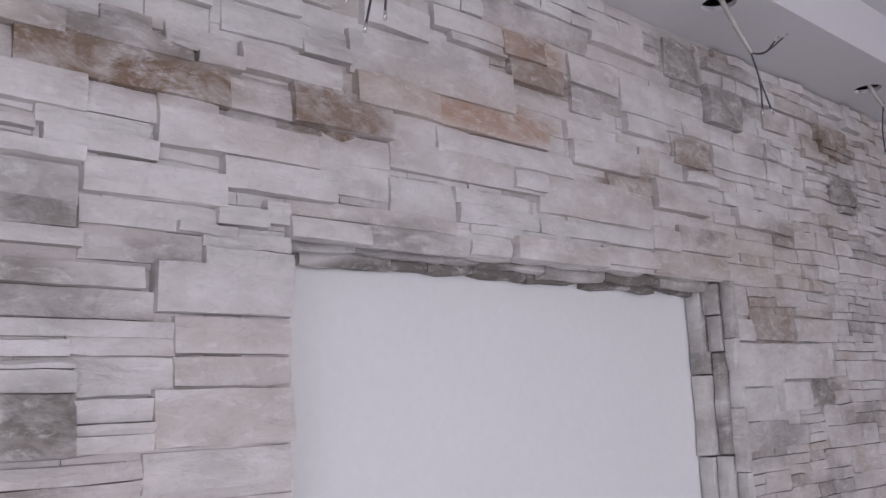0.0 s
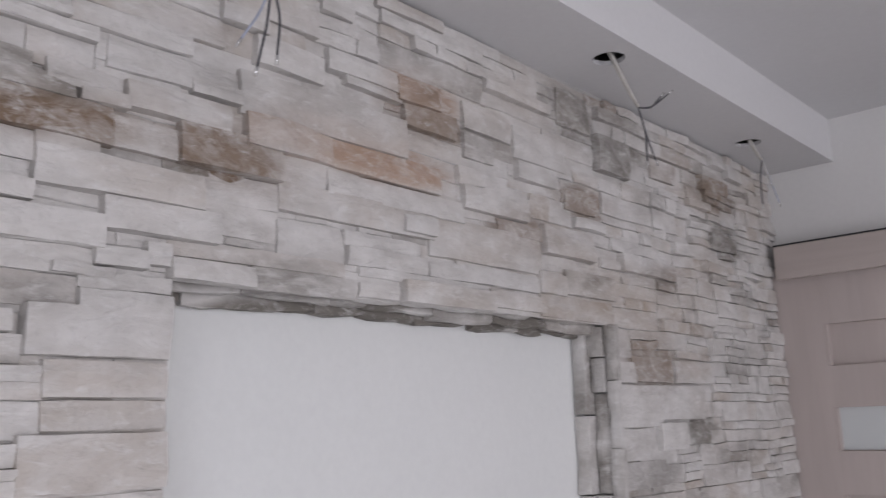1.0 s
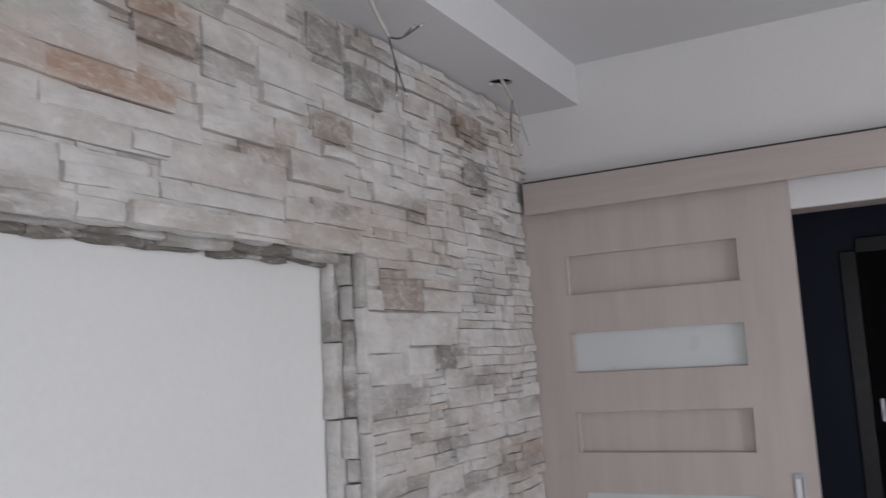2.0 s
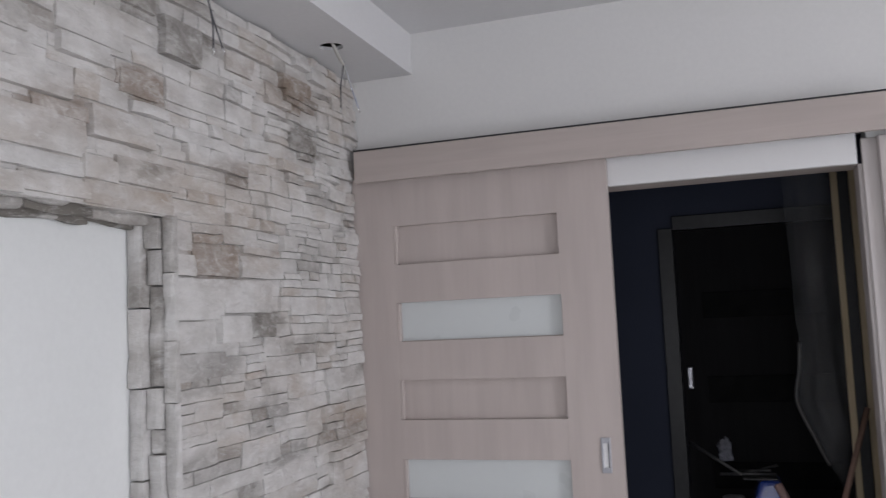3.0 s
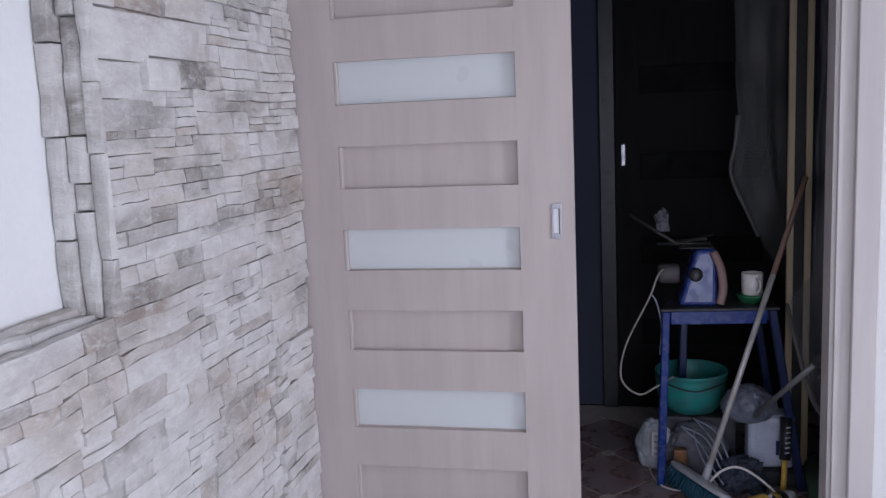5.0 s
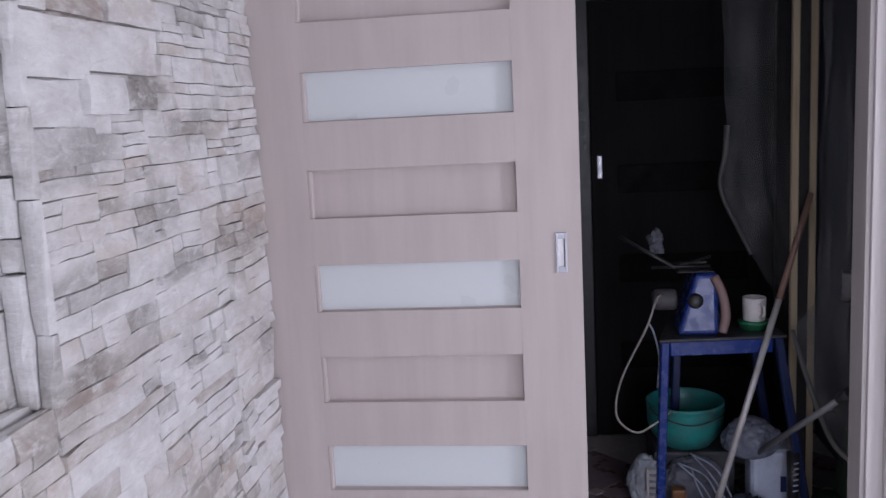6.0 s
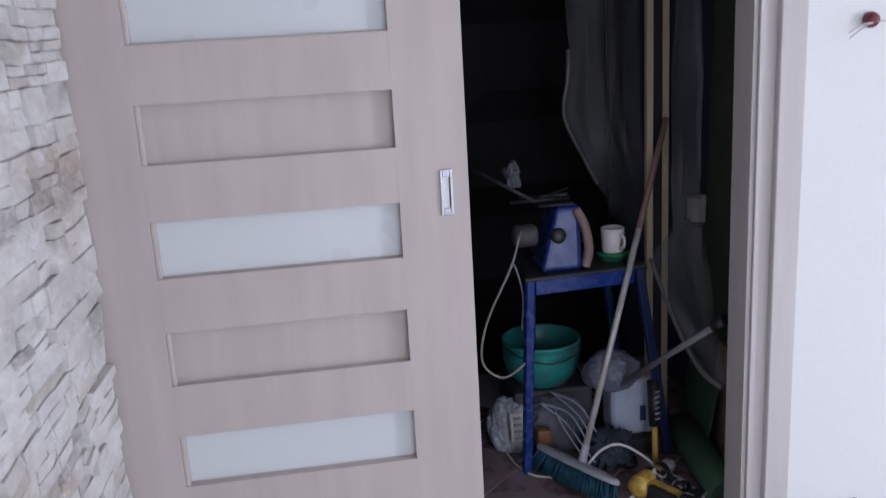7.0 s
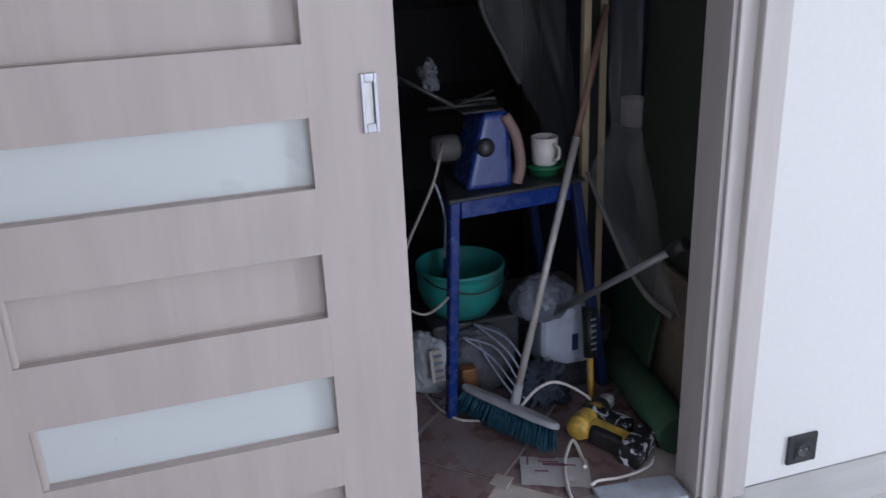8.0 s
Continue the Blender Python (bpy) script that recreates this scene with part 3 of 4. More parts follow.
saw.location = (-0.032, -0.078, 0.0)
lead = one("power_lead", tube(bmesh.new(), smooth_path([(1.262, 0.762, TZ + 0.125), (1.215, 0.63, TZ + 0.135), (1.175, 0.60, TZ + 0.04), (1.083, 0.60, TZ - 0.15), (1.062, 0.60, TZ - 0.29),
           (1.13, 0.60, TZ - 0.355), (1.202, 0.60, TZ - 0.32), (1.27, 0.70, TZ - 0.31)], 6), 0.0042, 8), painted("grubby_lead", (0.40, 0.36, 0.33), 0.55, (0.2, 0.18, 0.17), 0.5, 30), "pale power lead hanging in a loop from the bench saw", "cable")
one("power_lead", tube(bmesh.new(), smooth_path([(1.185, 0.62, TZ + 0.05), (1.204, 0.64, TZ + 0.01), (1.222, 0.64, TZ - 0.08), (1.215, 0.64, TZ - 0.2)], 6), 0.0035, 8), M_cablegrey, "thin grey lead hanging beside the table leg", "cable")

mug = thing("mug", "white glazed mug on a green lid on the work table", "mug")
MX, MY, MZ = 1.575, 0.72, TZ + 0.030
part("bowl", lathe(bmesh.new(), [(0, 0), (0.036, 0), (0.040, 0.006), (0.042, 0.085), (0.039, 0.087), (0.037, 0.08), (0.035, 0.01), (0, 0.008)], (MX, MY, MZ), 28), M_cup, mug)
part("handle", tube(bmesh.new(), smooth_path([(MX + .012, MY - .040, MZ + .068), (MX + .02, MY - .062, MZ + .06), (MX + .02, MY - .062, MZ + .03), (MX + .012, MY - .040, MZ + .018)], 5), 0.005, 8), M_cup, mug)
one("plastic_tub", lathe(bmesh.new(), [(0, 0), (0.050, 0), (0.056, 0.021), (0.060, 0.024), (0.060, 0.0295), (0, 0.0295)], (MX, MY, TZ + 0.0005), 24), M_greenp, "small green plastic tub with lid", "tub")

# bucket on a crate
one("crate", B(1.22, 1.53, 0.83, 1.12, 0.001, 0.225, bevel=0.012, seg=2), M_crate, "dark plastic crate standing under the table", "crate")
bucket = thing("bucket", "teal plastic bucket splashed with mortar, on a crate", "bucket")
part("shell", lathe(bmesh.new(), [(0, 0.004), (0.080, 0.004), (0.084, 0.0), (0.098, 0.005), (0.134, 0.050), (0.149, 0.095), (0.150, 0.150), (0.149, 0.165), (0.153, 0.168), (0.153, 0.179), (0.149, 0.182), (0.144, 0.177),
                                   (0.144, 0.095), (0.129, 0.052), (0.090, 0.012), (0, 0.012)], (1.355, 0.93, 0.2265), 36), M_teal, bucket)
part("bail", tube(bmesh.new(), smooth_path([(1.205, 0.93, 0.395), (1.235, 0.80, 0.385), (1.355, 0.752, 0.36), (1.475, 0.80, 0.385), (1.505, 0.93, 0.395)], 6), 0.003, 6), M_steel, bucket, "thin wire handle")

# broom
broom = thing("broom", "grey broom with teal bristles leaning in the hall", "broom")
HA, HB = Vector((1.240, 0.645, 0.0)), Vector((1.425, 0.312, 0.0))
ax = (HB - HA).normalized()
L = (HB - HA).length
mB = Matrix.Translation((HA + HB) / 2) @ ax.to_track_quat('X', 'Z').to_matrix().to_4x4() @ pose(0, 0, 0.014, -20)
bm = bmesh.new()
rim = []
for zz, k in ((0.074, 0.93), (0.078, 1.0), (0.085, 0.98), (0.0905, 0.80), (0.0925, 0.45)):
    ring = []
    for q in range(40):
        c, sn = math.cos(q * math.tau / 40), math.sin(q * math.tau / 40)
        ring.append(bm.verts.new((math.copysign(abs(c) ** 0.55, c) * (L / 2 - 0.02 * (1 - k)), math.copysign(abs(sn) ** 0.8, sn) * 0.034 * k, zz)))
    rim.append(ring)
for ra, rb in zip(rim, rim[1:]):
    for q in range(40):
        bm.faces.new((ra[q], ra[(q + 1) % 40], rb[(q + 1) % 40], rb[q])).smooth = True
bm.faces.new(rim[-1])
bm.faces.new(rim[0][::-1])
bmesh.ops.transform(bm, matrix=mB, verts=bm.verts)
part("head", bm, M_broom, broom)
rnd = random.Random(4)
for row in range(3):
    bm = bmesh.new()
    for k in range(34):
        u = (-L / 2 + 0.016 + k * (L - 0.032) / 33) * (1 if row == 1 else 0.93)
        y = -0.021 + row * 0.021
        for _ in range(3):
            a = Vector((u + rnd.uniform(-.004, .004), y + rnd.uniform(-.004, .004), 0.075))
            b = Vector((a.x + rnd.uniform(-.008, .008) + 0.12 * u, a.y * 1.35 - 0.004 + rnd.uniform(-.006, .006), rnd.uniform(0.002, 0.010)))
            tube(bm, [a, b], 0.0028, 4, 0.0018)
    bmesh.ops.transform(bm, matrix=mB, verts=bm.verts)
    part("bristle_brush", bm, M_bristle, broom)
S0, S1 = Vector((1.377, 0.492, 0.096)), Vector((1.764, 0.698, 1.243))
dS = S1 - S0
part("socket", tube(bmesh.new(), [S0 - dS * 0.01, S0 + dS * 0.05], 0.017, 12, 0.014), M_broom, broom)
part("stick", tube(bmesh.new(), [S0 + dS * 0.03, S0 + dS * 0.68], 0.0115, 12), M_stick, broom, "dusty metal stick")
part("grip", tube(bmesh.new(), [S0 + dS * 0.68, S1], 0.0105, 12), M_stick2, broom, "worn brown upper end of the stick")

pole = thing("metal_pole", "grey metal tube with a black end leaning low in the hall", "pole")
P0, P1 = Vector((1.575, 0.652, 0.295)), Vector((1.718, 0.208, 0.650))
part("tube", tube(bmesh.new(), [P0, P1], 0.0105, 12), painted("dull_grey_tube", (0.22, 0.22, 0.23), 0.45, (0.2, 0.19, 0.18), 0.5, 12, metal=0.3), pole)
part("end_cap", tube(bmesh.new(), [P1, P1 + (P1 - P0).normalized() * 0.06], 0.019, 12), M_black, pole, "black plastic end")

# drill
M_chuck = painted("worn_chuck_steel", (0.66, 0.66, 0.68), 0.35, (0.2, 0.2, 0.2), 0.5, 60, metal=0.1)
drill = thing("cordless_drill", "yellow and black cordless drill lying on the floor", "drill")
mD = Matrix.Translation((1.578, 0.400, 0.043)) @ pose(0, 0, 0, 0, 0, 36) @ pose(0, 0, 0, -84) @ Matrix.Scale(1.22, 4)


def drill_part(name, bm, mat, label="", parent=drill):
    bmesh.ops.transform(bm, matrix=mD, verts=bm.verts)
    return part(name, bm, mat, parent, label)


bm = lathe(bmesh.new(), [(0, 0), (0.024, 0.002), (0.030, 0.015), (0.032, 0.06), (0.029, 0.10), (0.024, 0.12), (0, 0.12)], (0, 0, 0), 16, 1, pose(-0.06, 0, 0, 0, 90))
M_housing = painted("worn_yellow_housing", (0.85, 0.55, 0.10), 0.33, (0.03, 0.03, 0.03), 0.75, 24)
motor = drill_part("motor_housing", bm, M_housing)
drill_part("collar", lathe(bmesh.new(), [(0.026, 0), (0.027, 0.02), (0.022, 0.028)], (0, 0, 0), 16, 1, pose(0.058, 0, 0, 0, 90)), M_black)
chuck = drill_part("chuck", lathe(bmesh.new(), [(0.021, 0), (0.022, 0.026), (0.013, 0.045), (0, 0.045)], (0, 0, 0), 16, 1, pose(0.085, 0, 0, 0, 90)), M_chuck)
drill_part("bit", tube(bmesh.new(), [(0.128, 0, 0), (0.200, 0, 0)], 0.0042, 8, 0.003), M_chrome, "steel bit")
bm = B(-0.050, 0.004, -0.022, 0.022, -0.128, -0.010, bevel=0.014, seg=3)
drill_part("grip", bm, M_housing)
drill_part("grip_pad", B(-0.054, -0.030, -0.024, 0.024, -0.118, -0.03, bevel=0.010, seg=2), M_black, "black rubber grip pad")
drill_part("rear_cap", lathe(bmesh.new(), [(0, -0.003), (0.020, -0.002), (0.0275, 0.006), (0.031, 0.018), (0.0325, 0.019)], (0, 0, 0), 16, 1, pose(-0.061, 0, 0, 0, 90)), M_housing)
drill_part("side_band", lathe(bmesh.new(), [(0.0322, 0), (0.0335, 0.004), (0.0332, 0.018), (0.0318, 0.022)], (0, 0, 0), 16, 1, pose(0.008, 0, 0, 0, 90)), M_dustblack, "black dusty band")
drill_part("front_shell", B(0.002, 0.052, -0.027, 0.027, -0.108, -0.016, bevel=0.012, seg=2), M_dustblack, "black front of the grip, splashed with mortar")
for k in range(3):
    drill_part("vent", B(-0.048 + k * .013, -0.043 + k * .013, 0.012, 0.0325, -0.012, 0.013, bevel=0.001), M_black)
drill_part("trigger", B(-0.004, 0.010, -0.009, 0.009, -0.06, -0.028, bevel=0.004), M_black)
drill_part("battery", B(-0.075, 0.03, -0.034, 0.034, -0.175, -0.122, bevel=0.010, seg=2), M_dustblack, "dusty black battery pack")

# canister
can = thing("canister", "milky plastic canister with a dark blue mark lying among clutter", "canister")
bm = B(1.56, 1.745, 0.70, 0.82, 0.06, 0.285, bevel=0.028, seg=3)
part("body", bm, M_canister, can)
part("label", B(1.668, 1.69, 0.6975, 0.7005, 0.12, 0.18), M_label, can, "dark blue mark")
part("cap", lathe(bmesh.new(), [(0.022, 0), (0.022, 0.022), (0.018, 0.026), (0, 0.026)], (1.60, 0.76, 0.284), 16), M_crate, can)
one("flat_box", B(1.54, 1.80, 0.66, 0.90, 0.001, 0.059, bevel=0.006), M_crate, "flat dark box under the canister", "box")

# clutter on the floor
M_sack = painted("grey_polythene_sack", (0.19, 0.205, 0.265), 0.35, (0.11, 0.115, 0.14), 0.5, 9, bump=0.2)
one("plastic_bag", lump(bmesh.new(), (1.565, 0.715, 0.325), (0.105, 0.08, 0.08), 8.3, 0.17), M_sack, "crumpled grey plastic bag on the canister", "bag")
one("plastic_bag", lump(bmesh.new(), (1.205, 0.86, 0.085), (0.085, 0.10, 0.115), 1.7, 0.20), M_bag, "crumpled white plastic bag on the floor", "bag")
one("crumpled_cloth", lump(bmesh.new(), (1.37, 0.80, 0.09), (0.13, 0.08, 0.125), 5.2, 0.25), M_rag, "dusty grey cloth heap on the floor", "cloth")
one("crumpled_cloth", lump(bmesh.new(), (1.53, 0.635, 0.05), (0.09, 0.075, 0.07), 6.4, 0.7), painted("navy_cloth", (0.04, 0.055, 0.09), 0.9, (0.12, 0.12, 0.14), 0.5, 20), "dark blue cloth heap on the floor", "cloth")
tool = thing("grater_tool", "pale slotted plastic tool lying on a bag", "hand tool")
mT = Matrix.Translation((1.205, 0.745, 0.13)) @ pose(0, 0, 0, 70, 15, 30)
bm = B(-0.03, 0.03, -0.055, 0.055, -0.006, 0.006, bevel=0.004)
bmesh.ops.transform(bm, matrix=mT, verts=bm.verts)
part("plate", bm, M_cup, tool)
for k in range(4):
    bm = B(-0.022, 0.022, -0.045 + k * .024, -0.035 + k * .024, -0.0085, 0.0085, bevel=0.001)
    bmesh.ops.transform(bm, matrix=mT, verts=bm.verts)
    part("slot", bm, M_cablegrey, tool)
one("orange_case", B(1.268, 1.322, 0.675, 0.72, 0.001, 0.135, bevel=0.008, seg=2), M_orange, "small orange plastic case in the clutter", "case")
for k in range(5):
    r = random.Random(30 + k)
    pts = [(1.30 + r.uniform(0, .1), 0.78 + r.uniform(-.03, .05), 0.19 + r.uniform(0, .05))]
    pts.append((1.36 + 0.02 * k, 0.68 + r.uniform(-.03, .03), 0.17 + r.uniform(-.03, .04)))
    pts.append((1.40 + 0.025 * k, 0.62 + r.uniform(-.03, .02), 0.08))
    pts.append((1.45 + 0.03 * k, 0.60 + r.uniform(-.02, .05), 0.012))
    pts.append((1.55 + 0.02 * k, 0.66 + r.uniform(-.04, .04), 0.012))
    one("loose_cable", tube(bmesh.new(), smooth_path(pts, 6), 0.0037, 7), M_cablegrey, "grey cable in a loose tangle on the floor", "cable", "tangled cables")
one("white_cable", tube(bmesh.new(), smooth_path([(1.385, 0.50, 0.055), (1.40, 0.475, 0.10), (1.44, 0.47, 0.142), (1.491, 0.47, 0.157), (1.544, 0.47, 0.136), (1.611, 0.475, 0.081), (1.66, 0.50, 0.02), (1.70, 0.53, 0.006)], 6), 0.005, 8), M_cup, "white cable arched over the floor clutter", "cable")
one("white_cable", tube(bmesh.new(), smooth_path([(1.39, 0.10, 0.006), (1.405, 0.17, 0.006), (1.445, 0.27, 0.012), (1.50, 0.335, 0.03), (1.50, 0.27, 0.008), (1.475, 0.20, 0.03)], 6), 0.0055, 8), M_cup, "white cable lying on the hall floor", "cable")
one("white_cable", tube(bmesh.new(), smooth_path([(1.455, 0.118, 0.032), (1.49, 0.145, 0.018), (1.55, 0.152, 0.006), (1.61, 0.155, 0.006), (1.67, 0.175, 0.006), (1.70, 0.21, 0.006)], 6), 0.005, 8), M_cup, "white cable leading from a small box", "cable")
one("white_cable", tube(bmesh.new(), smooth_path([(1.17, 0.80, 0.006), (1.19, 0.68, 0.006), (1.23, 0.60, 0.006), (1.29, 0.57, 0.006)], 6), 0.0045, 8), M_cup, "thin white cable round the table leg", "cable")
one("pale_offcut", B(-0.118, 0.118, -0.052, 0.052, 0.001, 0.013, bevel=0.002, m=pose(1.575, 0.066, 0.001, 0, 0, -5)), painted("dusty_pale_board", (0.46, 0.50, 0.58), 0.8, (0.26, 0.25, 0.25), 0.6, 14), "dusty pale board offcut lying on the threshold", "board")
ham = thing("hammer", "tool with black grip and yellow shaft propped upright", "hammer")
G0, G1 = Vector((1.675, 0.565, 0.01)), Vector((1.70, 0.645, 0.30))
part("shaft", tube(bmesh.new(), [G0, G0.lerp(G1, 0.48)], 0.011, 10), M_yellow, ham)
gripm = part("grip", tube(bmesh.new(), [G0.lerp(G1, 0.45), G1], 0.021, 12, 0.025), M_black, ham)
for k in range(6):
    c = G0.lerp(G1, 0.56 + 0.065 * k)
    part("rib", tube(bmesh.new(), [c - Vector((.006, .024, 0)), c + Vector((.012, -.024, 0.004))], 0.0035, 6), M_cablegrey, gripm, "pale worn rib")
leaf = thing("leaflet", "creased leaflet with purple print on the floor", "leaflet")
bm = bmesh.new()
g = [[bm.verts.new((1.334 + 0.030 * i - 0.0115 * j, 0.35 - 0.0138 * i - 0.033 * j, 0.004 + 0.010 * max(0, noise.noise(Vector((i * .7, j * .6, 2)))))) for j in range(5)] for i in range(7)]
for i in range(6):
    for j in range(4):
        bm.faces.new((g[i][j], g[i + 1][j], g[i + 1][j + 1], g[i][j + 1]))
part("sheet", bm, M_paper, leaf)
for k, (x, y, w, h) in enumerate(((1.345, 0.315, .006, .06), (1.40, 0.300, .05, .008), (1.395, 0.280, .06, .006), (1.405, 0.262, .065, .012), (1.44, 0.245, .05, .006), (1.36, 0.245, .04, .006))):
    bm = B(-w / 2, w / 2, -h / 2, h / 2, 0.0155, 0.0165, m=pose(x, y, 0, 0, 0, -23))
    part("print_bar", bm, M_ink, leaf)

# boards, roll, battens and film at the hall's side
one("green_board", B(-0.008, 0.008, -0.36, 0.34, 0, 2.3, bevel=0.002, m=pose(1.975, 0.52, 0.003, 0, 1.6, 0)), M_green, "dark green plasterboard sheet leaning on the hall wall", "board")
one("chipboard_panel", B(-0.009, 0.009, -0.16, 0.16, 0, 0.42, bevel=0.002, m=pose(1.915, 0.50, 0.003, 0, 5, -4)), M_chip, "raw chipboard offcut leaning on a green board", "board")
roll = thing("underlay_roll", "dark green roll of underlay lying on the floor", "roll")
R0, R1 = Vector((1.775, 0.20, 0.062)), Vector((1.84, 0.72, 0.062))
part("wrap", tube(bmesh.new(), [R0, R0.lerp(R1, .5), R1], 0.060, 24), M_roll, roll)
part("core", tube(bmesh.new(), [R0 - (R1 - R0) * 0.006, R0 + (R1 - R0) * .01], 0.022, 16), M_crate, roll)
one("green_offcut", B(-0.006, 0.006, -0.2, 0.2, 0, 0.30, bevel=0.002, m=pose(1.88, 0.72, 0.003, 0, 9, -12)), M_roll, "dark green board offcut leaning beside the roll", "board")
for x, w, y in ((1.704, 0.024, 0.722), (1.772, 0.026, 0.752)):
    one("batten", B(x, x + w, y, y + 0.025, 0.001, 2.30, bevel=0.002), M_batten, "upright pale pine batten in the hall", "batten", "upright battens")
# added black strip in place of the dark gap between the battens
one("gap_strip", B(1.730, 1.770, 0.745, 0.760, 0.001, 2.28, bevel=0.002), M_black, "narrow black strip standing in for the dark gap between two battens", "plank")


def profile(knots, z):
    """Straight steps through (height, value) knots."""
    for (za, a), (zb, b) in zip(knots, knots[1:]):
        if z <= zb:
            return a + (b - a) * max(0.0, (z - za) / (zb - za))
    return knots[-1][1]


def film_sheet(left, right, depth, z0, z1, seed, folds):
    bm = bmesh.new()
    nx, nz = 40, 60
    rows = []
    for j in range(nz + 1):
        z = z0 + (z1 - z0) * j / nz
        a, b, y = profile(left, z), profile(right, z), profile(depth, z)
        row = []
        for i in range(nx + 1):
            u = i / nx
            w = 2.6 * noise.noise(Vector((u * 1.7, z * 0.9, seed)))
            fold = folds * (math.sin(u * 8 + w + seed) + 0.5 * math.sin(u * 21 + 2.4 * w)) * (0.5 + noise.noise(Vector((u * 2, z * 1.3, seed + 5))))
            crease = 0.008 * noise.noise(Vector((u * 9, z * 2.2, seed + 2)))
            row.append(bm.verts.new((a + (b - a) * u + 0.01 * noise.noise(Vector((z * 4, u * 3, seed))), y + fold + crease, z)))
        rows.append(row)
    for a, b in zip(rows, rows[1:]):
        for i in range(nx):
            bm.faces.new((a[i], a[i + 1], b[i + 1], b[i])).smooth = True
    return bm


one("plastic_sheet", film_sheet([(0.60, 1.80), (0.80, 1.735), (0.96, 1.65), (1.22, 1.545), (1.42, 1.575), (2.45, 1.54)], [(0.6, 1.86), (2.45, 1.86)], [(0.6, 1.06), (0.9, 1.10), (1.25, 1.19), (2.45, 1.22)], 0.60, 2.45, 1.0, 0.022),
    M_film, "dusty clear plastic dust sheet hanging in folds", "dust sheet", "dust sheets")
one("plastic_sheet", film_sheet([(0.40, 1.775), (0.46, 1.745), (0.6, 1.725), (0.76, 1.70), (0.86, 1.80), (2.45, 1.84)], [(0.4, 1.82), (0.7, 1.90), (1.1, 1.93), (2.45, 1.93)], [(0.40, 0.30), (0.52, 0.47), (0.74, 0.665), (1.0, 0.76), (2.45, 0.80)], 0.40, 2.45, 4.0, 0.012),
    M_film, "dusty clear plastic dust sheet trailing towards the floor", "dust sheet", "dust sheets")
M_hem = painted("dusty_rolled_polythene", (0.16, 0.155, 0.15), 0.5, (0.09, 0.085, 0.08), 0.5, 12)
one("sheet_hem", tube(bmesh.new(), smooth_path([(1.575, 1.21, 1.48), (1.565, 1.20, 1.36), (1.545, 1.19, 1.22), (1.61, 1.14, 1.05), (1.65, 1.11, 0.955)], 6), 0.011, 6, 0.007), M_hem, "rolled dusty hem of a plastic sheet", "dust sheet")
one("sheet_hem", tube(bmesh.new(), smooth_path([(1.698, 0.672, 0.75), (1.712, 0.58, 0.64), (1.733, 0.46, 0.51), (1.752, 0.36, 0.44), (1.79, 0.29, 0.405)], 6), 0.007, 6, 0.012), M_hem, "rolled dusty hem of a plastic sheet", "dust sheet")
one("paint_tin", lathe(bmesh.new(), [(0, 0), (0.04, 0), (0.04, 0.09), (0.042, 0.094), (0.036, 0.094), (0.035, 0.085), (0, 0.085)], (1.985, 0.915, 0.8155), 20), M_cup, "white tin on a bracket behind the plastic sheet", "tin")
one("bracket_shelf", B(1.93, 2.059, 0.875, 0.96, 0.80, 0.815, bevel=0.002), M_crate, "small dark shelf on the hall wall", "shelf")

# ---------------------------------------------------------------- pieces: tiles, boards, stones
hall_floor = bpy.data.objects["hall_floor"]
TS, rot = 0.33, radians(-44)
e1, e2 = Vector((math.cos(rot), math.sin(rot), 0)), Vector((-math.sin(rot), math.cos(rot), 0))
tile_me = mesh_of("tile", B(-TS / 2 + .0045, TS / 2 - .0045, -TS / 2 + .0045, TS / 2 - .0045, -0.006, 0.0, bevel=0.0015), M_tile)
org = Vector((1.243, 0.262, 0))
for i in range(-6, 7):
    for j in range(-6, 7):
        c = org + e1 * (i + 0.5) * TS + e2 * (j + 0.5) * TS
        if HX0 + 0.2 < c.x < HX1 - 0.1 and 0.20 < c.y < HY1 - 0.2:
            t = new("tile", tile_me)
            t.matrix_world = Matrix.Translation(c) @ Matrix.Rotation(rot, 4, 'Z')
            t.parent = hall_floor
inset = mesh_of("inset_tile", B(-.027, .027, -.027, .027, -0.004, 0.0015, bevel=0.001), painted("pale_inset_tile", (0.50, 0.44, 0.41), 0.5, (0.35, 0.3, 0.28), 0.5, 14))
for i in range(-4, 5):
    for j in range(-4, 5):
        c = org + e1 * i * TS + e2 * j * TS
        if HX0 + 0.1 < c.x < HX1 - 0.1 and 0.15 < c.y < HY1 - 0.1:
            t = new("inset_tile", inset)
            t.matrix_world = Matrix.Translation(c) @ Matrix.Rotation(rot, 4, 'Z')
            t.parent = hall_floor
one("threshold_dust", B(OX0 + .021, OX1 - 0.001, 0.0, 0.115, -0.005, 0.001, bevel=0.001), painted("dusty_threshold", (0.34, 0.31, 0.30), 0.8, (0.56, 0.54, 0.53), 0.8, 16), "dusty doorway threshold strip", "threshold", kind="structure")

floor = bpy.data.objects["floor"]
for r in range(27):
    y0 = RY0 + r * 0.193
    off = (r * 0.47) % 1.28
    x = -0.1 - off
    while x < RX1:
        a, b = max(x, -0.1), min(x + 1.28, RX1)
        if b - a > 0.03 and y0 < -0.02:
            part("board", B(a + .0008, b - .0008, y0 + .0008, min(y0 + 0.193, -0.002) - .0008, -0.012, 0.0, bevel=0.001), M_laminate, floor)
        x += 1.28

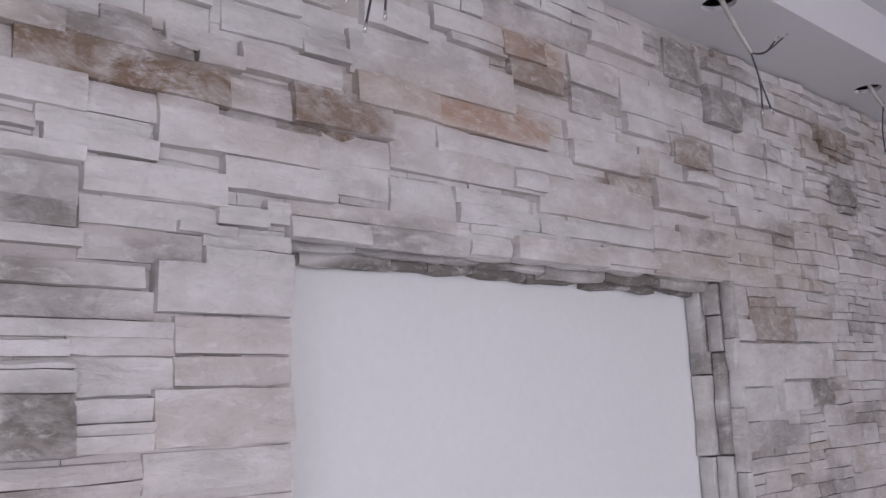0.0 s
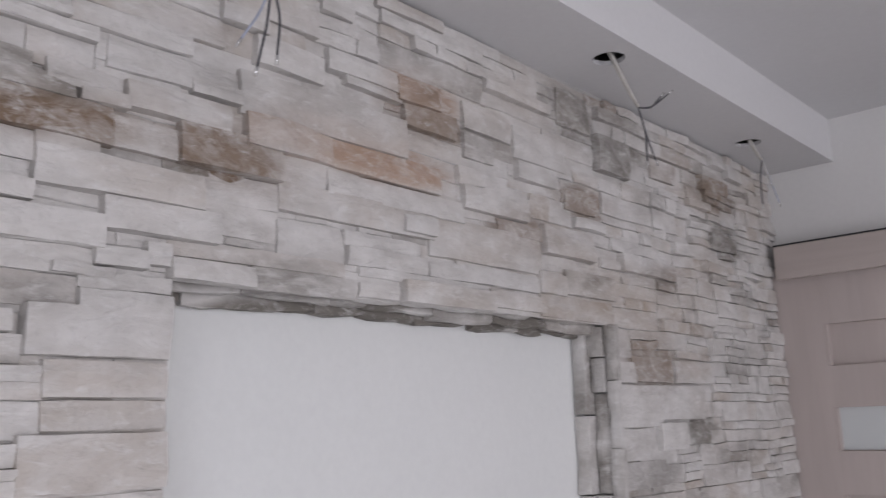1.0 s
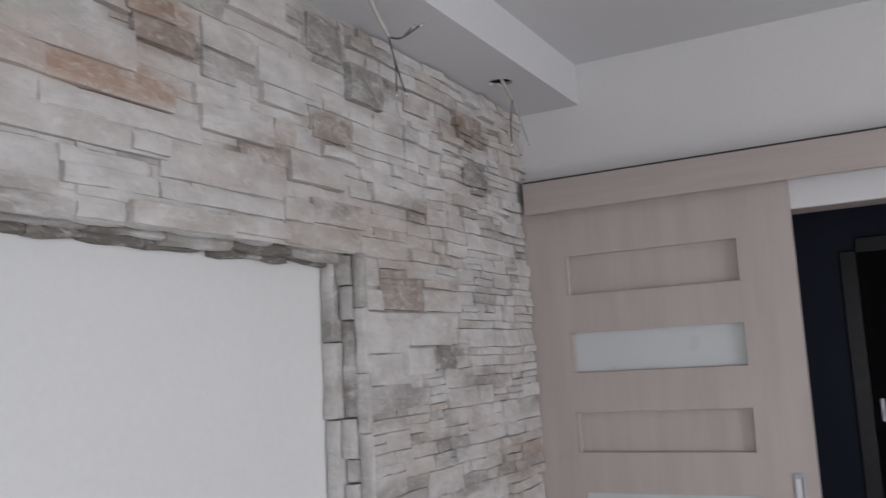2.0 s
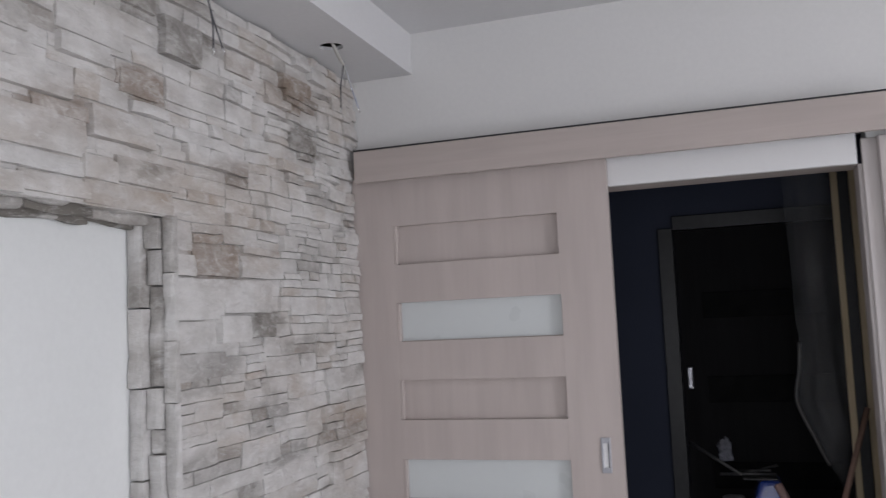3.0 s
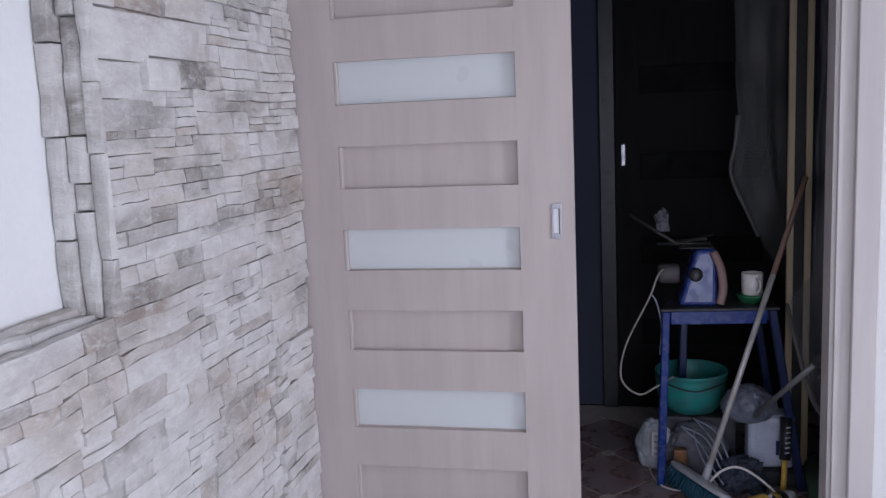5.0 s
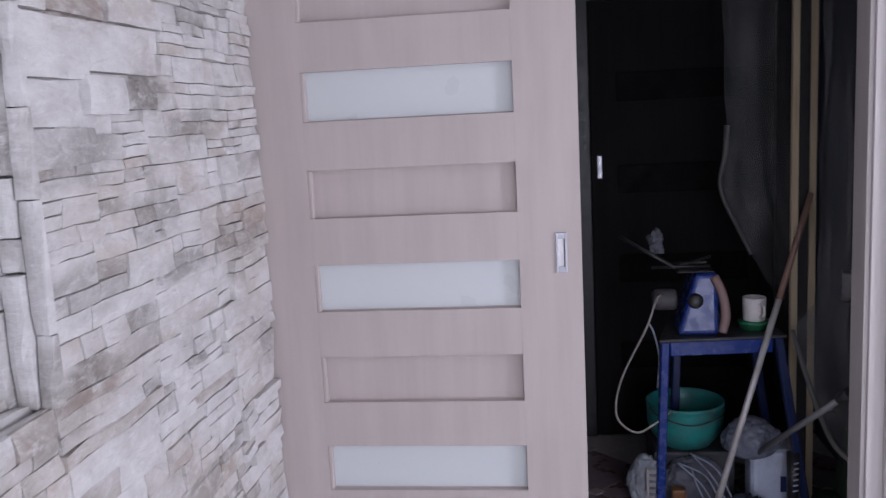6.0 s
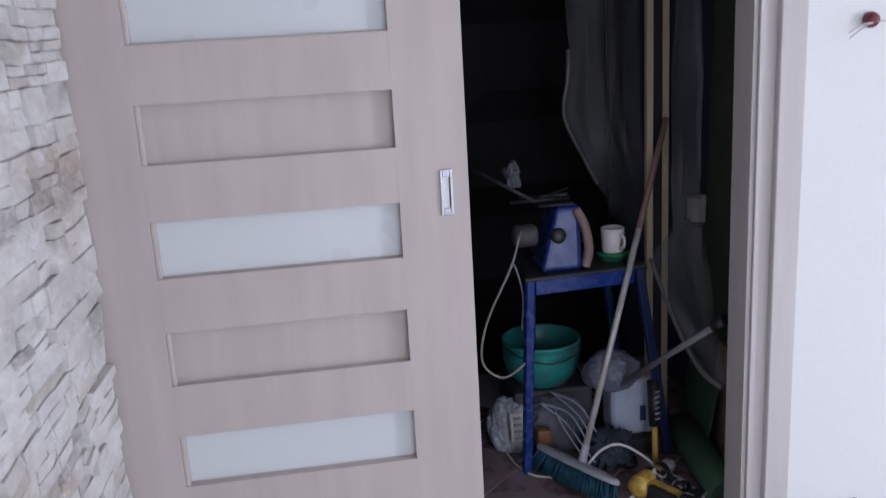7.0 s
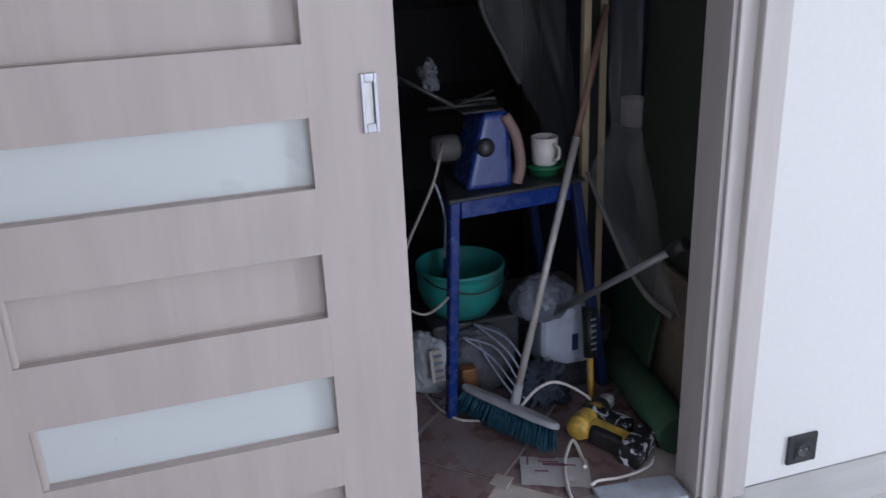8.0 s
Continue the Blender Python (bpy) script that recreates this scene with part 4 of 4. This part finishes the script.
# split-stone cladding
# mineral stains on the cladding: along, up, half length, half height, strength, kind (brown, rust, grey, tan)
STAINS = []
STAINS += [(-2.73, 2.15, 0.09, 0.034, 1.0, 0), (-2.61, 2.15, 0.09, 0.031, 0.95, 0), (-2.69, 2.19, 0.1, 0.026, 0.8, 2), (-2.34, 2.14, 0.09, 0.038, 1.0, 0), (-2.25, 2.13, 0.06, 0.03, 0.7, 0), (-2.15, 2.22, 0.09, 0.034, 0.5, 1), (-1.96, 2.21, 0.15, 0.034, 0.95, 1), (-2.46, 2.17, 0.07, 0.026, 0.45, 0), (-1.85, 2.38, 0.09, 0.051, 0.75, 1), (-1.82, 2.33, 0.1, 0.041, 0.75, 0), (-1.1, 2.4, 0.1, 0.048, 0.75, 2), (-0.48, 2.41, 0.13, 0.056, 0.75, 0), (-0.42, 2.26, 0.11, 0.054, 0.85, 2), (-1.25, 2.25, 0.1, 0.039, 0.7, 0)]
STAINS += [(-1.52, 2.14, 0.11, 0.035, 0.75, 0), (-2.8, 1.97, 0.05, 0.023, 0.5, 2), (-2.79, 1.93, 0.05, 0.026, 0.8, 2), (-2.77, 1.82, 0.08, 0.03, 0.6, 2), (-2.78, 1.67, 0.05, 0.046, 1.0, 2), (-2.51, 1.79, 0.08, 0.027, 0.45, 3), (-2.53, 1.67, 0.09, 0.032, 0.4, 3), (-2.62, 1.89, 0.05, 0.021, 0.6, 2), (-2.2, 1.96, 0.08, 0.024, 0.65, 2), (-1.31, 2.49, 0.1, 0.076, 0.75, 2), (-1.12, 2.55, 0.09, 0.049, 0.65, 0), (-1.64, 2.31, 0.09, 0.041, 0.5, 2), (-0.76, 2.63, 0.15, 0.043, 0.3, 3), (-2.28, 2.01, 0.06, 0.024, 0.5, 2)]
STAINS += [(-1.28, 2.03, 0.16, 0.042, 0.45, 3), (-2.59, 2.1, 0.05, 0.026, 0.35, 3), (-2.45, 2.07, 0.08, 0.033, 0.4, 3), (-0.97, 1.85, 0.14, 0.066, 0.6, 0), (-0.71, 1.67, 0.08, 0.043, 0.8, 2), (-1.11, 1.55, 0.12, 0.046, 0.4, 2), (-1.63, 2.38, 0.09, 0.038, 0.3, 3), (-2.11, 2.3, 0.07, 0.034, 0.3, 2), (-0.55, 2.39, 0.12, 0.053, 0.55, 3), (-0.72, 1.86, 0.08, 0.038, 0.5, 3), (-0.53, 1.57, 0.09, 0.034, 0.6, 2), (-0.92, 2.3, 0.07, 0.047, 0.45, 2), (-0.72, 1.4, 0.11, 0.041, 0.6, 2), (-0.86, 2.09, 0.09, 0.029, 0.5, 0)]
STAINS += [(-0.3, 1.29, 0.11, 0.039, 0.5, 2), (-0.34, 2.08, 0.09, 0.037, 0.5, 2), (-1.03, 1.53, 0.1, 0.037, 0.45, 2), (-1.0, 1.3, 0.13, 0.04, 0.5, 2), (-0.44, 1.59, 0.09, 0.03, 0.6, 2), (-0.96, 1.56, 0.09, 0.033, 0.55, 2), (-0.94, 1.34, 0.1, 0.032, 0.55, 3), (-0.84, 1.19, 0.07, 0.036, 0.7, 2), (-0.63, 1.28, 0.11, 0.026, 0.6, 2), (-1.06, 1.13, 0.1, 0.036, 0.6, 0), (-1.18, 1.09, 0.09, 0.043, 0.55, 2), (-0.84, 1.01, 0.09, 0.047, 0.5, 2), (-0.63, 1.42, 0.1, 0.028, 0.4, 2), (-0.22, 1.28, 0.11, 0.033, 0.5, 2)]
STAINS += [(-1.16, 1.39, 0.03, 0.052, 0.4, 2), (-0.6, 0.73, 0.14, 0.038, 0.45, 2), (-0.11, 0.96, 0.09, 0.038, 0.5, 2)]
rs = random.Random(11)
# own tint of a stone by tone: white, beige, brown, rust, grey, painted shade of the niche head
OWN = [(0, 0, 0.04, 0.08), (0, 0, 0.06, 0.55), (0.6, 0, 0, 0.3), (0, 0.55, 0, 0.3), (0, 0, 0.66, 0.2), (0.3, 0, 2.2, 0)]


def tone_for():
    u = rs.random()
    return 0 if u < 0.68 else 1 if u < 0.90 else 4 if u < 0.98 else 2


def stain_shade_at(y, z, tone, seed, take, mid):
    """Strengths of stains, own tint and head shade at a spot of a stone; take: how readily this stone took stains."""
    y += 0.022 * noise.noise(Vector((y * 11, z * 15, 2.0)))
    z += 0.014 * noise.noise(Vector((y * 13, z * 17, 8.0)))
    own = max(0.0, min(1.2, 0.6 + 1.3 * noise.noise(Vector((y * 8, z * 13, seed)))))
    out = [v * own for v in OWN[tone]]
    out[3] += 1.1 * max(0.0, noise.noise(Vector((y * 2.6, z * 4.2, 31.0))))
    out[2] += 0.7 * max(0.0, noise.noise(Vector((y * 3.4, z * 6.0, 57.0))) - 0.16)
    for cy, cz, ry, rz, power, kind in STAINS:
        q = ((y - cy) / ry) ** 2 + ((z - cz) / rz) ** 2
        if q < 2.4:
            inside = ((mid[0] - cy) / ry) ** 2 + ((mid[1] - cz) / rz) ** 2 < 1.25
            f = (1.15 if inside else 0.5) * power * take * max(0.0, min(1.0, 1.9 - 0.8 * q))
            out[kind] = max(out[kind], f)
    return out


def split(y0, y1, z0, z1, out):
    """Cuts a panel into stones: tall ones, thin stacked ones, long ones."""
    w, h = y1 - y0, z1 - z0
    fine = y0 > -1.15 and z0 > 1.45
    if h > (0.06 if fine else 0.075) and (rs.random() < 0.84 or w > 0.2):
        k = rs.choice((0.3, 0.38, 0.5, 0.62, 0.7))
        split(y0, y1, z0, z0 + h * k, out)
        split(y0, y1, z0 + h * k, z1, out)
    elif w > (0.22 if fine else 0.40) or (w > 0.14 and rs.random() < 0.50):
        k = rs.uniform(0.3, 0.7)
        split(y0, y0 + w * k, z0, z1, out)
        split(y0 + w * k, y1, z0, z1, out)
    elif h > 0.045 and rs.random() < 0.36:
        split(y0, y1, z0, z0 + h * 0.5, out)
        split(y0, y1, z0 + h * 0.5, z1, out)
    else:
        out.append((y0, y1, z0, z1))


def warp(a, b):
    """Shared wander of the joints, so that neighbours still meet."""
    return (a + 0.010 * noise.noise(Vector((a * 5, b * 9, 7.0))),
            b + 0.007 * noise.noise(Vector((a * 6, b * 4, 1.0))) + 0.003 * noise.noise(Vector((a * 21, b * 17, 2.0))))


def stone(bm, y0, y1, z0, z1, depth, place, gap=0.0004, tone=0, chip=1.0):
    """One split-face stone: chipped outline, faceted uneven front. place maps (across, up, out) to the room."""
    nu, nv = max(3, min(7, 2 + int((y1 - y0) / 0.045))), 4 if z1 - z0 > 0.03 else 3
    lay = bm.verts.layers.float_color.get("stain_shade") or bm.verts.layers.float_color.new("stain_shade")
    take = rs.uniform(0.80, 1.0)
    mid = place((y0 + y1) / 2, (z0 + z1) / 2, 0.0)[1:]
    ty, tz = rs.uniform(-.006, .006), rs.uniform(-.007, .004)
    seed = rs.uniform(0, 90)
    grid, back = [], []
    for j in range(nv):
        row = []
        for i in range(nu):
            u, v = i / (nu - 1), j / (nv - 1)
            ed = (i in (0, nu - 1)) + (j in (0, nv - 1))
            a = y0 + gap + (y1 - y0 - 2 * gap) * u
            b = z0 + gap + (z1 - z0 - 2 * gap) * v
            if ed == 0:
                a += rs.uniform(-.2, .2) * (y1 - y0) / nu
                b += rs.uniform(-.25, .25) * (z1 - z0) / nv
            else:
                a += rs.uniform(0, .0012) * (1 if i == 0 else -1 if i == nu - 1 else 0)
                b += rs.uniform(0, .0018) * (1 if j == 0 else -1 if j == nv - 1 else 0)
            d = depth + ty * (u - .5) + tz * (v - .5) + 0.007 * noise.noise(Vector((a * 9, b * 14, seed))) - min(chip, 1.0) * ((0.0016 if ed else 0) + (0.0018 if ed == 2 else 0))
            if ed:
                d -= chip * max(0.0, 0.004 * noise.noise(Vector((a * 30, b * 40, seed + 3))))
            v = bm.verts.new(place(a, b, max(d, -0.0105)))
            v[lay] = stain_shade_at(v.co.y, v.co.z, tone, seed, take, mid)
            row.append(v)
        grid.append(row)
    for j in range(nv - 1):
        for i in range(nu - 1):
            bm.faces.new((grid[j][i], grid[j][i + 1], grid[j + 1][i + 1], grid[j + 1][i]))
    loop = grid[0] + [r[-1] for r in grid[1:]] + grid[-1][-2::-1] + [r[0] for r in grid[-2:0:-1]]
    cs = [bm.verts.new(place(a, b, -0.012)) for a, b in ((y0 + gap, z0 + gap), (y1 - gap, z0 + gap), (y1 - gap, z1 - gap), (y0 + gap, z1 - gap))]
    for v in cs:
        v[lay] = grid[1][1][lay]
    n1, n2 = nu - 1, nv - 1
    for k, (s, e) in enumerate(((0, n1), (n1, n1 + n2), (n1 + n2, 2 * n1 + n2), (2 * n1 + n2, 2 * n1 + 2 * n2))):
        bm.faces.new([loop[q % len(loop)] for q in range(s, e + 1)] + [cs[(k + 1) % 4], cs[k]])


edges = [1.94, 1.866, 1.75, 1.629, 1.51, 1.392, 1.272, 1.127, 1.008, 0.89, 0.77, 0.652, 0.533, 0.414, 0.296, 0.178, 0.06, 0.0]
bands = list(zip(edges[1:], edges)) + [(1.94 + .1185 * k, min(1.94 + .1185 * (k + 1), 2.562)) for k in range(6)]
cells = []
for z0, z1 in bands:
    if z1 - z0 < 0.012:
        continue
    end = -0.004 if z0 > 2.28 else -0.057
    spans = [(-4.2, end)]
    if NZ0 - 0.01 < z0 and z1 < NZ1 + 0.01:
        spans = [(-4.2, NY0), (NY1 + 0.012, end)]
    for a, b in spans:
        y = b
        while y > a + 1e-6:
            w = rs.uniform(0.30, 0.56)
            y2 = y - w if y - w > a + 0.16 else a
            split(y2, y, z0, z1, cells)
            y = y2


def front(a, b, d):
    if not (NY0 - 0.05 < a < NY1 + 0.05 and NZ0 - 0.03 < b < NZ1 + 0.03) and a < -0.05:
        a, b = warp(a, b)
    return (d, a, b)


rest = bmesh.new()
# the mason's courses round the niche: from, to, bottom, top, tone
LAID = []
LAID += [(-2.89, -2.74, 1.946, 1.991, 0), (-2.89, -2.74, 1.909, 1.945, 4), (-2.88, -2.73, 1.887, 1.909, 0), (-2.88, -2.65, 1.837, 1.866, 4), (-2.88, -2.63, 1.797, 1.835, 4), (-2.88, -2.6, 1.773, 1.794, 0), (-2.88, -2.74, 1.748, 1.768, 0), (-2.74, -2.6, 1.75, 1.772, 1), (-2.6, -2.42, 1.753, 1.803, 1), (-2.63, -2.42, 1.809, 1.877, 0)]
LAID += [(-2.73, -2.53, 1.962, 2.01, 0), (-2.53, -2.34, 1.992, 2.04, 0), (-2.73, -2.54, 1.921, 1.96, 0), (-2.54, -2.46, 1.939, 1.966, 0), (-2.46, -2.42, 1.948, 1.983, 0), (-2.73, -2.56, 1.874, 1.918, 1), (-2.6, -2.51, 1.921, 1.935, 0), (-2.56, -2.42, 1.904, 1.928, 0), (-2.56, -2.42, 1.876, 1.901, 0)]
LAID += [(-2.88, -2.73, 1.733, 1.744, 0), (-2.88, -2.73, 1.704, 1.731, 0), (-2.88, -2.73, 1.625, 1.702, 4), (-2.73, -2.6, 1.698, 1.747, 0), (-2.73, -2.63, 1.665, 1.694, 0), (-2.73, -2.63, 1.649, 1.663, 0), (-2.73, -2.63, 1.627, 1.648, 0), (-2.6, -2.42, 1.709, 1.749, 1), (-2.63, -2.42, 1.628, 1.704, 1), (-2.87, -2.64, 1.592, 1.615, 0), (-2.64, -2.42, 1.571, 1.623, 0), (-2.87, -2.64, 1.577, 1.59, 4)]
LAID += [(-2.9, -2.82, 2.117, 2.165, 0), (-2.82, -2.52, 2.115, 2.176, 2), (-2.76, -2.58, 2.175, 2.204, 4), (-2.9, -2.76, 2.168, 2.2, 1), (-2.71, -2.64, 2.203, 2.23, 4), (-2.62, -2.51, 2.193, 2.229, 4), (-2.57, -2.5, 2.176, 2.196, 0), (-2.89, -2.73, 2.068, 2.118, 0), (-2.73, -2.63, 2.071, 2.114, 0), (-2.79, -2.64, 2.044, 2.069, 0), (-2.89, -2.79, 2.035, 2.057, 1), (-2.78, -2.63, 2.017, 2.044, 0), (-2.89, -2.73, 1.998, 2.019, 0), (-2.63, -2.54, 2.087, 2.115, 1), (-2.63, -2.37, 2.042, 2.097, 0), (-2.53, -2.41, 2.118, 2.168, 1)]
LAID += [(-2.5, -2.32, 2.182, 2.227, 1), (-2.41, -2.22, 2.117, 2.183, 2), (-2.39, -2.3, 2.236, 2.262, 0), (-2.53, -2.3, 2.242, 2.293, 0), (-2.3, -1.91, 2.225, 2.304, 0), (-2.29, -2.1, 2.171, 2.229, 3), (-2.1, -1.81, 2.17, 2.224, 3), (-2.11, -2.03, 2.152, 2.175, 0), (-2.22, -2.11, 2.12, 2.171, 0), (-2.38, -2.22, 2.065, 2.114, 0), (-2.11, -1.74, 2.119, 2.165, 0), (-2.22, -1.83, 2.071, 2.123, 1), (-1.92, -1.83, 2.076, 2.112, 0), (-2.37, -2.22, 2.011, 2.068, 0)]
LAID += [(-2.22, -2.07, 1.995, 2.054, 0), (-2.07, -1.88, 2.03, 2.059, 0), (-2.42, -2.07, 1.969, 1.995, 1), (-2.42, -2.27, 1.93, 1.963, 0), (-2.27, -2.04, 1.93, 1.968, 4), (-2.06, -1.85, 1.996, 2.03, 0), (-2.03, -1.65, 1.977, 1.995, 0), (-2.03, -1.93, 1.939, 1.965, 0), (-1.92, -1.65, 1.938, 1.981, 1), (-1.84, -1.46, 2.04, 2.126, 1), (-1.84, -1.47, 1.996, 2.035, 0), (-1.65, -1.45, 1.95, 1.989, 1), (-1.46, -1.16, 1.944, 1.997, 1)]
LAID += [(-1.61, -1.41, 2.119, 2.155, 2), (-1.73, -1.51, 2.157, 2.21, 0), (-1.36, -1.13, 2.005, 2.065, 4), (-1.47, -1.36, 1.999, 2.048, 0), (-1.45, -1.24, 2.093, 2.165, 1), (-1.93, -1.81, 2.347, 2.396, 2), (-1.91, -1.75, 2.299, 2.349, 2), (-1.72, -1.55, 2.339, 2.403, 0), (-1.72, -1.62, 2.274, 2.329, 4), (-1.54, -1.39, 2.259, 2.302, 0), (-1.54, -1.33, 2.312, 2.392, 0), (-1.35, -1.21, 2.439, 2.539, 4), (-1.19, -1.03, 2.351, 2.45, 4), (-1.34, -1.21, 2.219, 2.275, 2), (-2.27, -2.12, 2.323, 2.374, 0), (-2.11, -1.93, 2.359, 2.402, 0), (-2.07, -1.92, 2.34, 2.366, 0), (-0.89, -0.75, 2.39, 2.446, 2)]
LAID += [(-1.158, -0.95, 1.684, 1.79, 0), (-0.95, -0.70, 1.70, 1.792, 0), (-1.07, -0.86, 1.80, 1.868, 1), (-1.158, -1.075, 1.796, 1.85, 0), (-0.81, -0.66, 1.63, 1.69, 4), (-1.16, -0.98, 1.60, 1.68, 0), (-0.97, -0.82, 1.62, 1.692, 0), (-1.16, -0.93, 1.53, 1.597, 0), (-0.85, -0.62, 1.80, 1.86, 0)]


def plain(a, b, d):
    return (d, a, b + 0.002 * noise.noise(Vector((a * 18, b * 16, 3.0))))


count = 0
for y0, y1, z0, z1, t in LAID:
    bm = bmesh.new()
    stone(bm, y0 - 0.0015, y1 + 0.0015, z0 - 0.0008, z1 + 0.0008, rs.choice((0.000, 0.003, 0.007, 0.011, 0.015)), plain, 0.0, t)
    part("stone", bm, M_stone, wall_west)
    count += 1
for y0, y1, z0, z1 in cells:
    cy, cz = (y0 + y1) / 2, (z0 + z1) / 2
    if any(a + .004 < y0 and y1 < b - .004 and c + .004 < z0 and z1 < d - .004 for a, b, c, d, _ in LAID):
        continue
    behind = any(a < y1 and y0 < b and c < z1 and z0 < d for a, b, c, d, _ in LAID)
    t = tone_for()
    d = rs.choice((-0.010, -0.008)) if behind else rs.choice((-0.001, 0.0, 0.001, 0.002, 0.004) if cz < 1.9 else (-0.006, -0.003, 0.0, 0.003, 0.007, 0.011))
    if y1 > -0.3 and cz < 1.95:
        d += rs.uniform(0.006, 0.018)      # the last stones stand proud beside the door
    near = cz > 1.50 and -2.3 < cy < -0.75 and count < 250
    if near:
        bm = bmesh.new()
        stone(bm, y0, y1, z0, z1, d, front, tone=t, chip=0.25 if cz < 1.9 and cy > -1.2 else 1.2)
        part("stone", bm, M_stone, wall_west)
        count += 1
    else:
        stone(rest, y0, y1, z0, z1, d, front, tone=t, chip=0.25 if cz < 1.9 and cy > -1.2 else 1.2)
tagged(part("stone_cladding", rest, M_stone, wall_west), kind="stuff")


def reveal_row(length0, length1, c0, c1, lean, place, tones, along, rough):
    """One row of stones set on edge inside the niche, between two depths."""
    a = length0
    while a < length1 - 1e-6:
        b = min(a + rs.uniform(*along), length1)
        if length1 - b < along[0] * 0.5:
            b = length1
        bm = bmesh.new()
        stone(bm, a, b, c0, c1, lean + rs.uniform(-rough, rough), place, 0.0008, rs.choice(tones), 2.0)
        part("reveal_stone", bm, M_stone, wall_west)
        a = b


def east_side(a, b, d):
    return (b, NY1 + 0.006 - d, a)


def west_side(a, b, d):
    return (b, NY0 - 0.006 + d, a)


def head(a, b, d):
    return (b, a, NZ1 + 0.006 - d + 0.006 * noise.noise(Vector((a * 14, b * 30, 6.0))))


def sill(a, b, d):
    return (b, a, NZ0 - 0.006 + d)


# right cheek: smooth grey inner strip, a strip with a sunk stretch, a pale front strip
for z0, z1, t in ((NZ0, 1.30, 4), (1.302, 1.52, 0), (1.522, 1.716, 0), (1.718, NZ1, 4)):
    reveal_row(z0, z1, ND + 0.002, -0.066, 0.040, east_side, (t,), (0.4, 0.5), 0.001)
for z0, z1, lean, t in ((NZ0, 1.36, 0.022, 0), (1.362, 1.42, 0.012, 4), (1.422, 1.522, 0.024, 0), (1.524, 1.77, 0.006, 4), (1.772, 1.86, 0.020, 4), (1.862, NZ1, 0.024, 4)):
    reveal_row(z0, z1, -0.065, -0.024, lean, east_side, (t,), (0.4, 0.5), 0.001)
reveal_row(NZ0, NZ1 + 0.004, -0.023, 0.010, 0.011, east_side, (0, 0, 4), (0.10, 0.26), 0.002)
# left cheek and sill
for c0, c1, lean in ((ND + 0.002, -0.07, 0.033), (-0.069, -0.04, 0.020), (-0.039, -0.012, 0.004)):
    reveal_row(NZ0, NZ1, c0, c1, lean, west_side, (4, 0, 1), (0.13, 0.26), 0.004)
    reveal_row(NY0, NY1, c0, c1, lean, sill, (0, 0, 1), (0.2, 0.4), 0.004)
# head: ragged broken edges; the unlit underside is put into dark tone 5 at the back
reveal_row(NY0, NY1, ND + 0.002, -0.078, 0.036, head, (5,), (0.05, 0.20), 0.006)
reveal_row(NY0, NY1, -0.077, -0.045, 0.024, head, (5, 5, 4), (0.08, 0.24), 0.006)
reveal_row(NY0, NY1, -0.044, -0.012, 0.010, head, (0, 4, 0), (0.10, 0.30), 0.006)
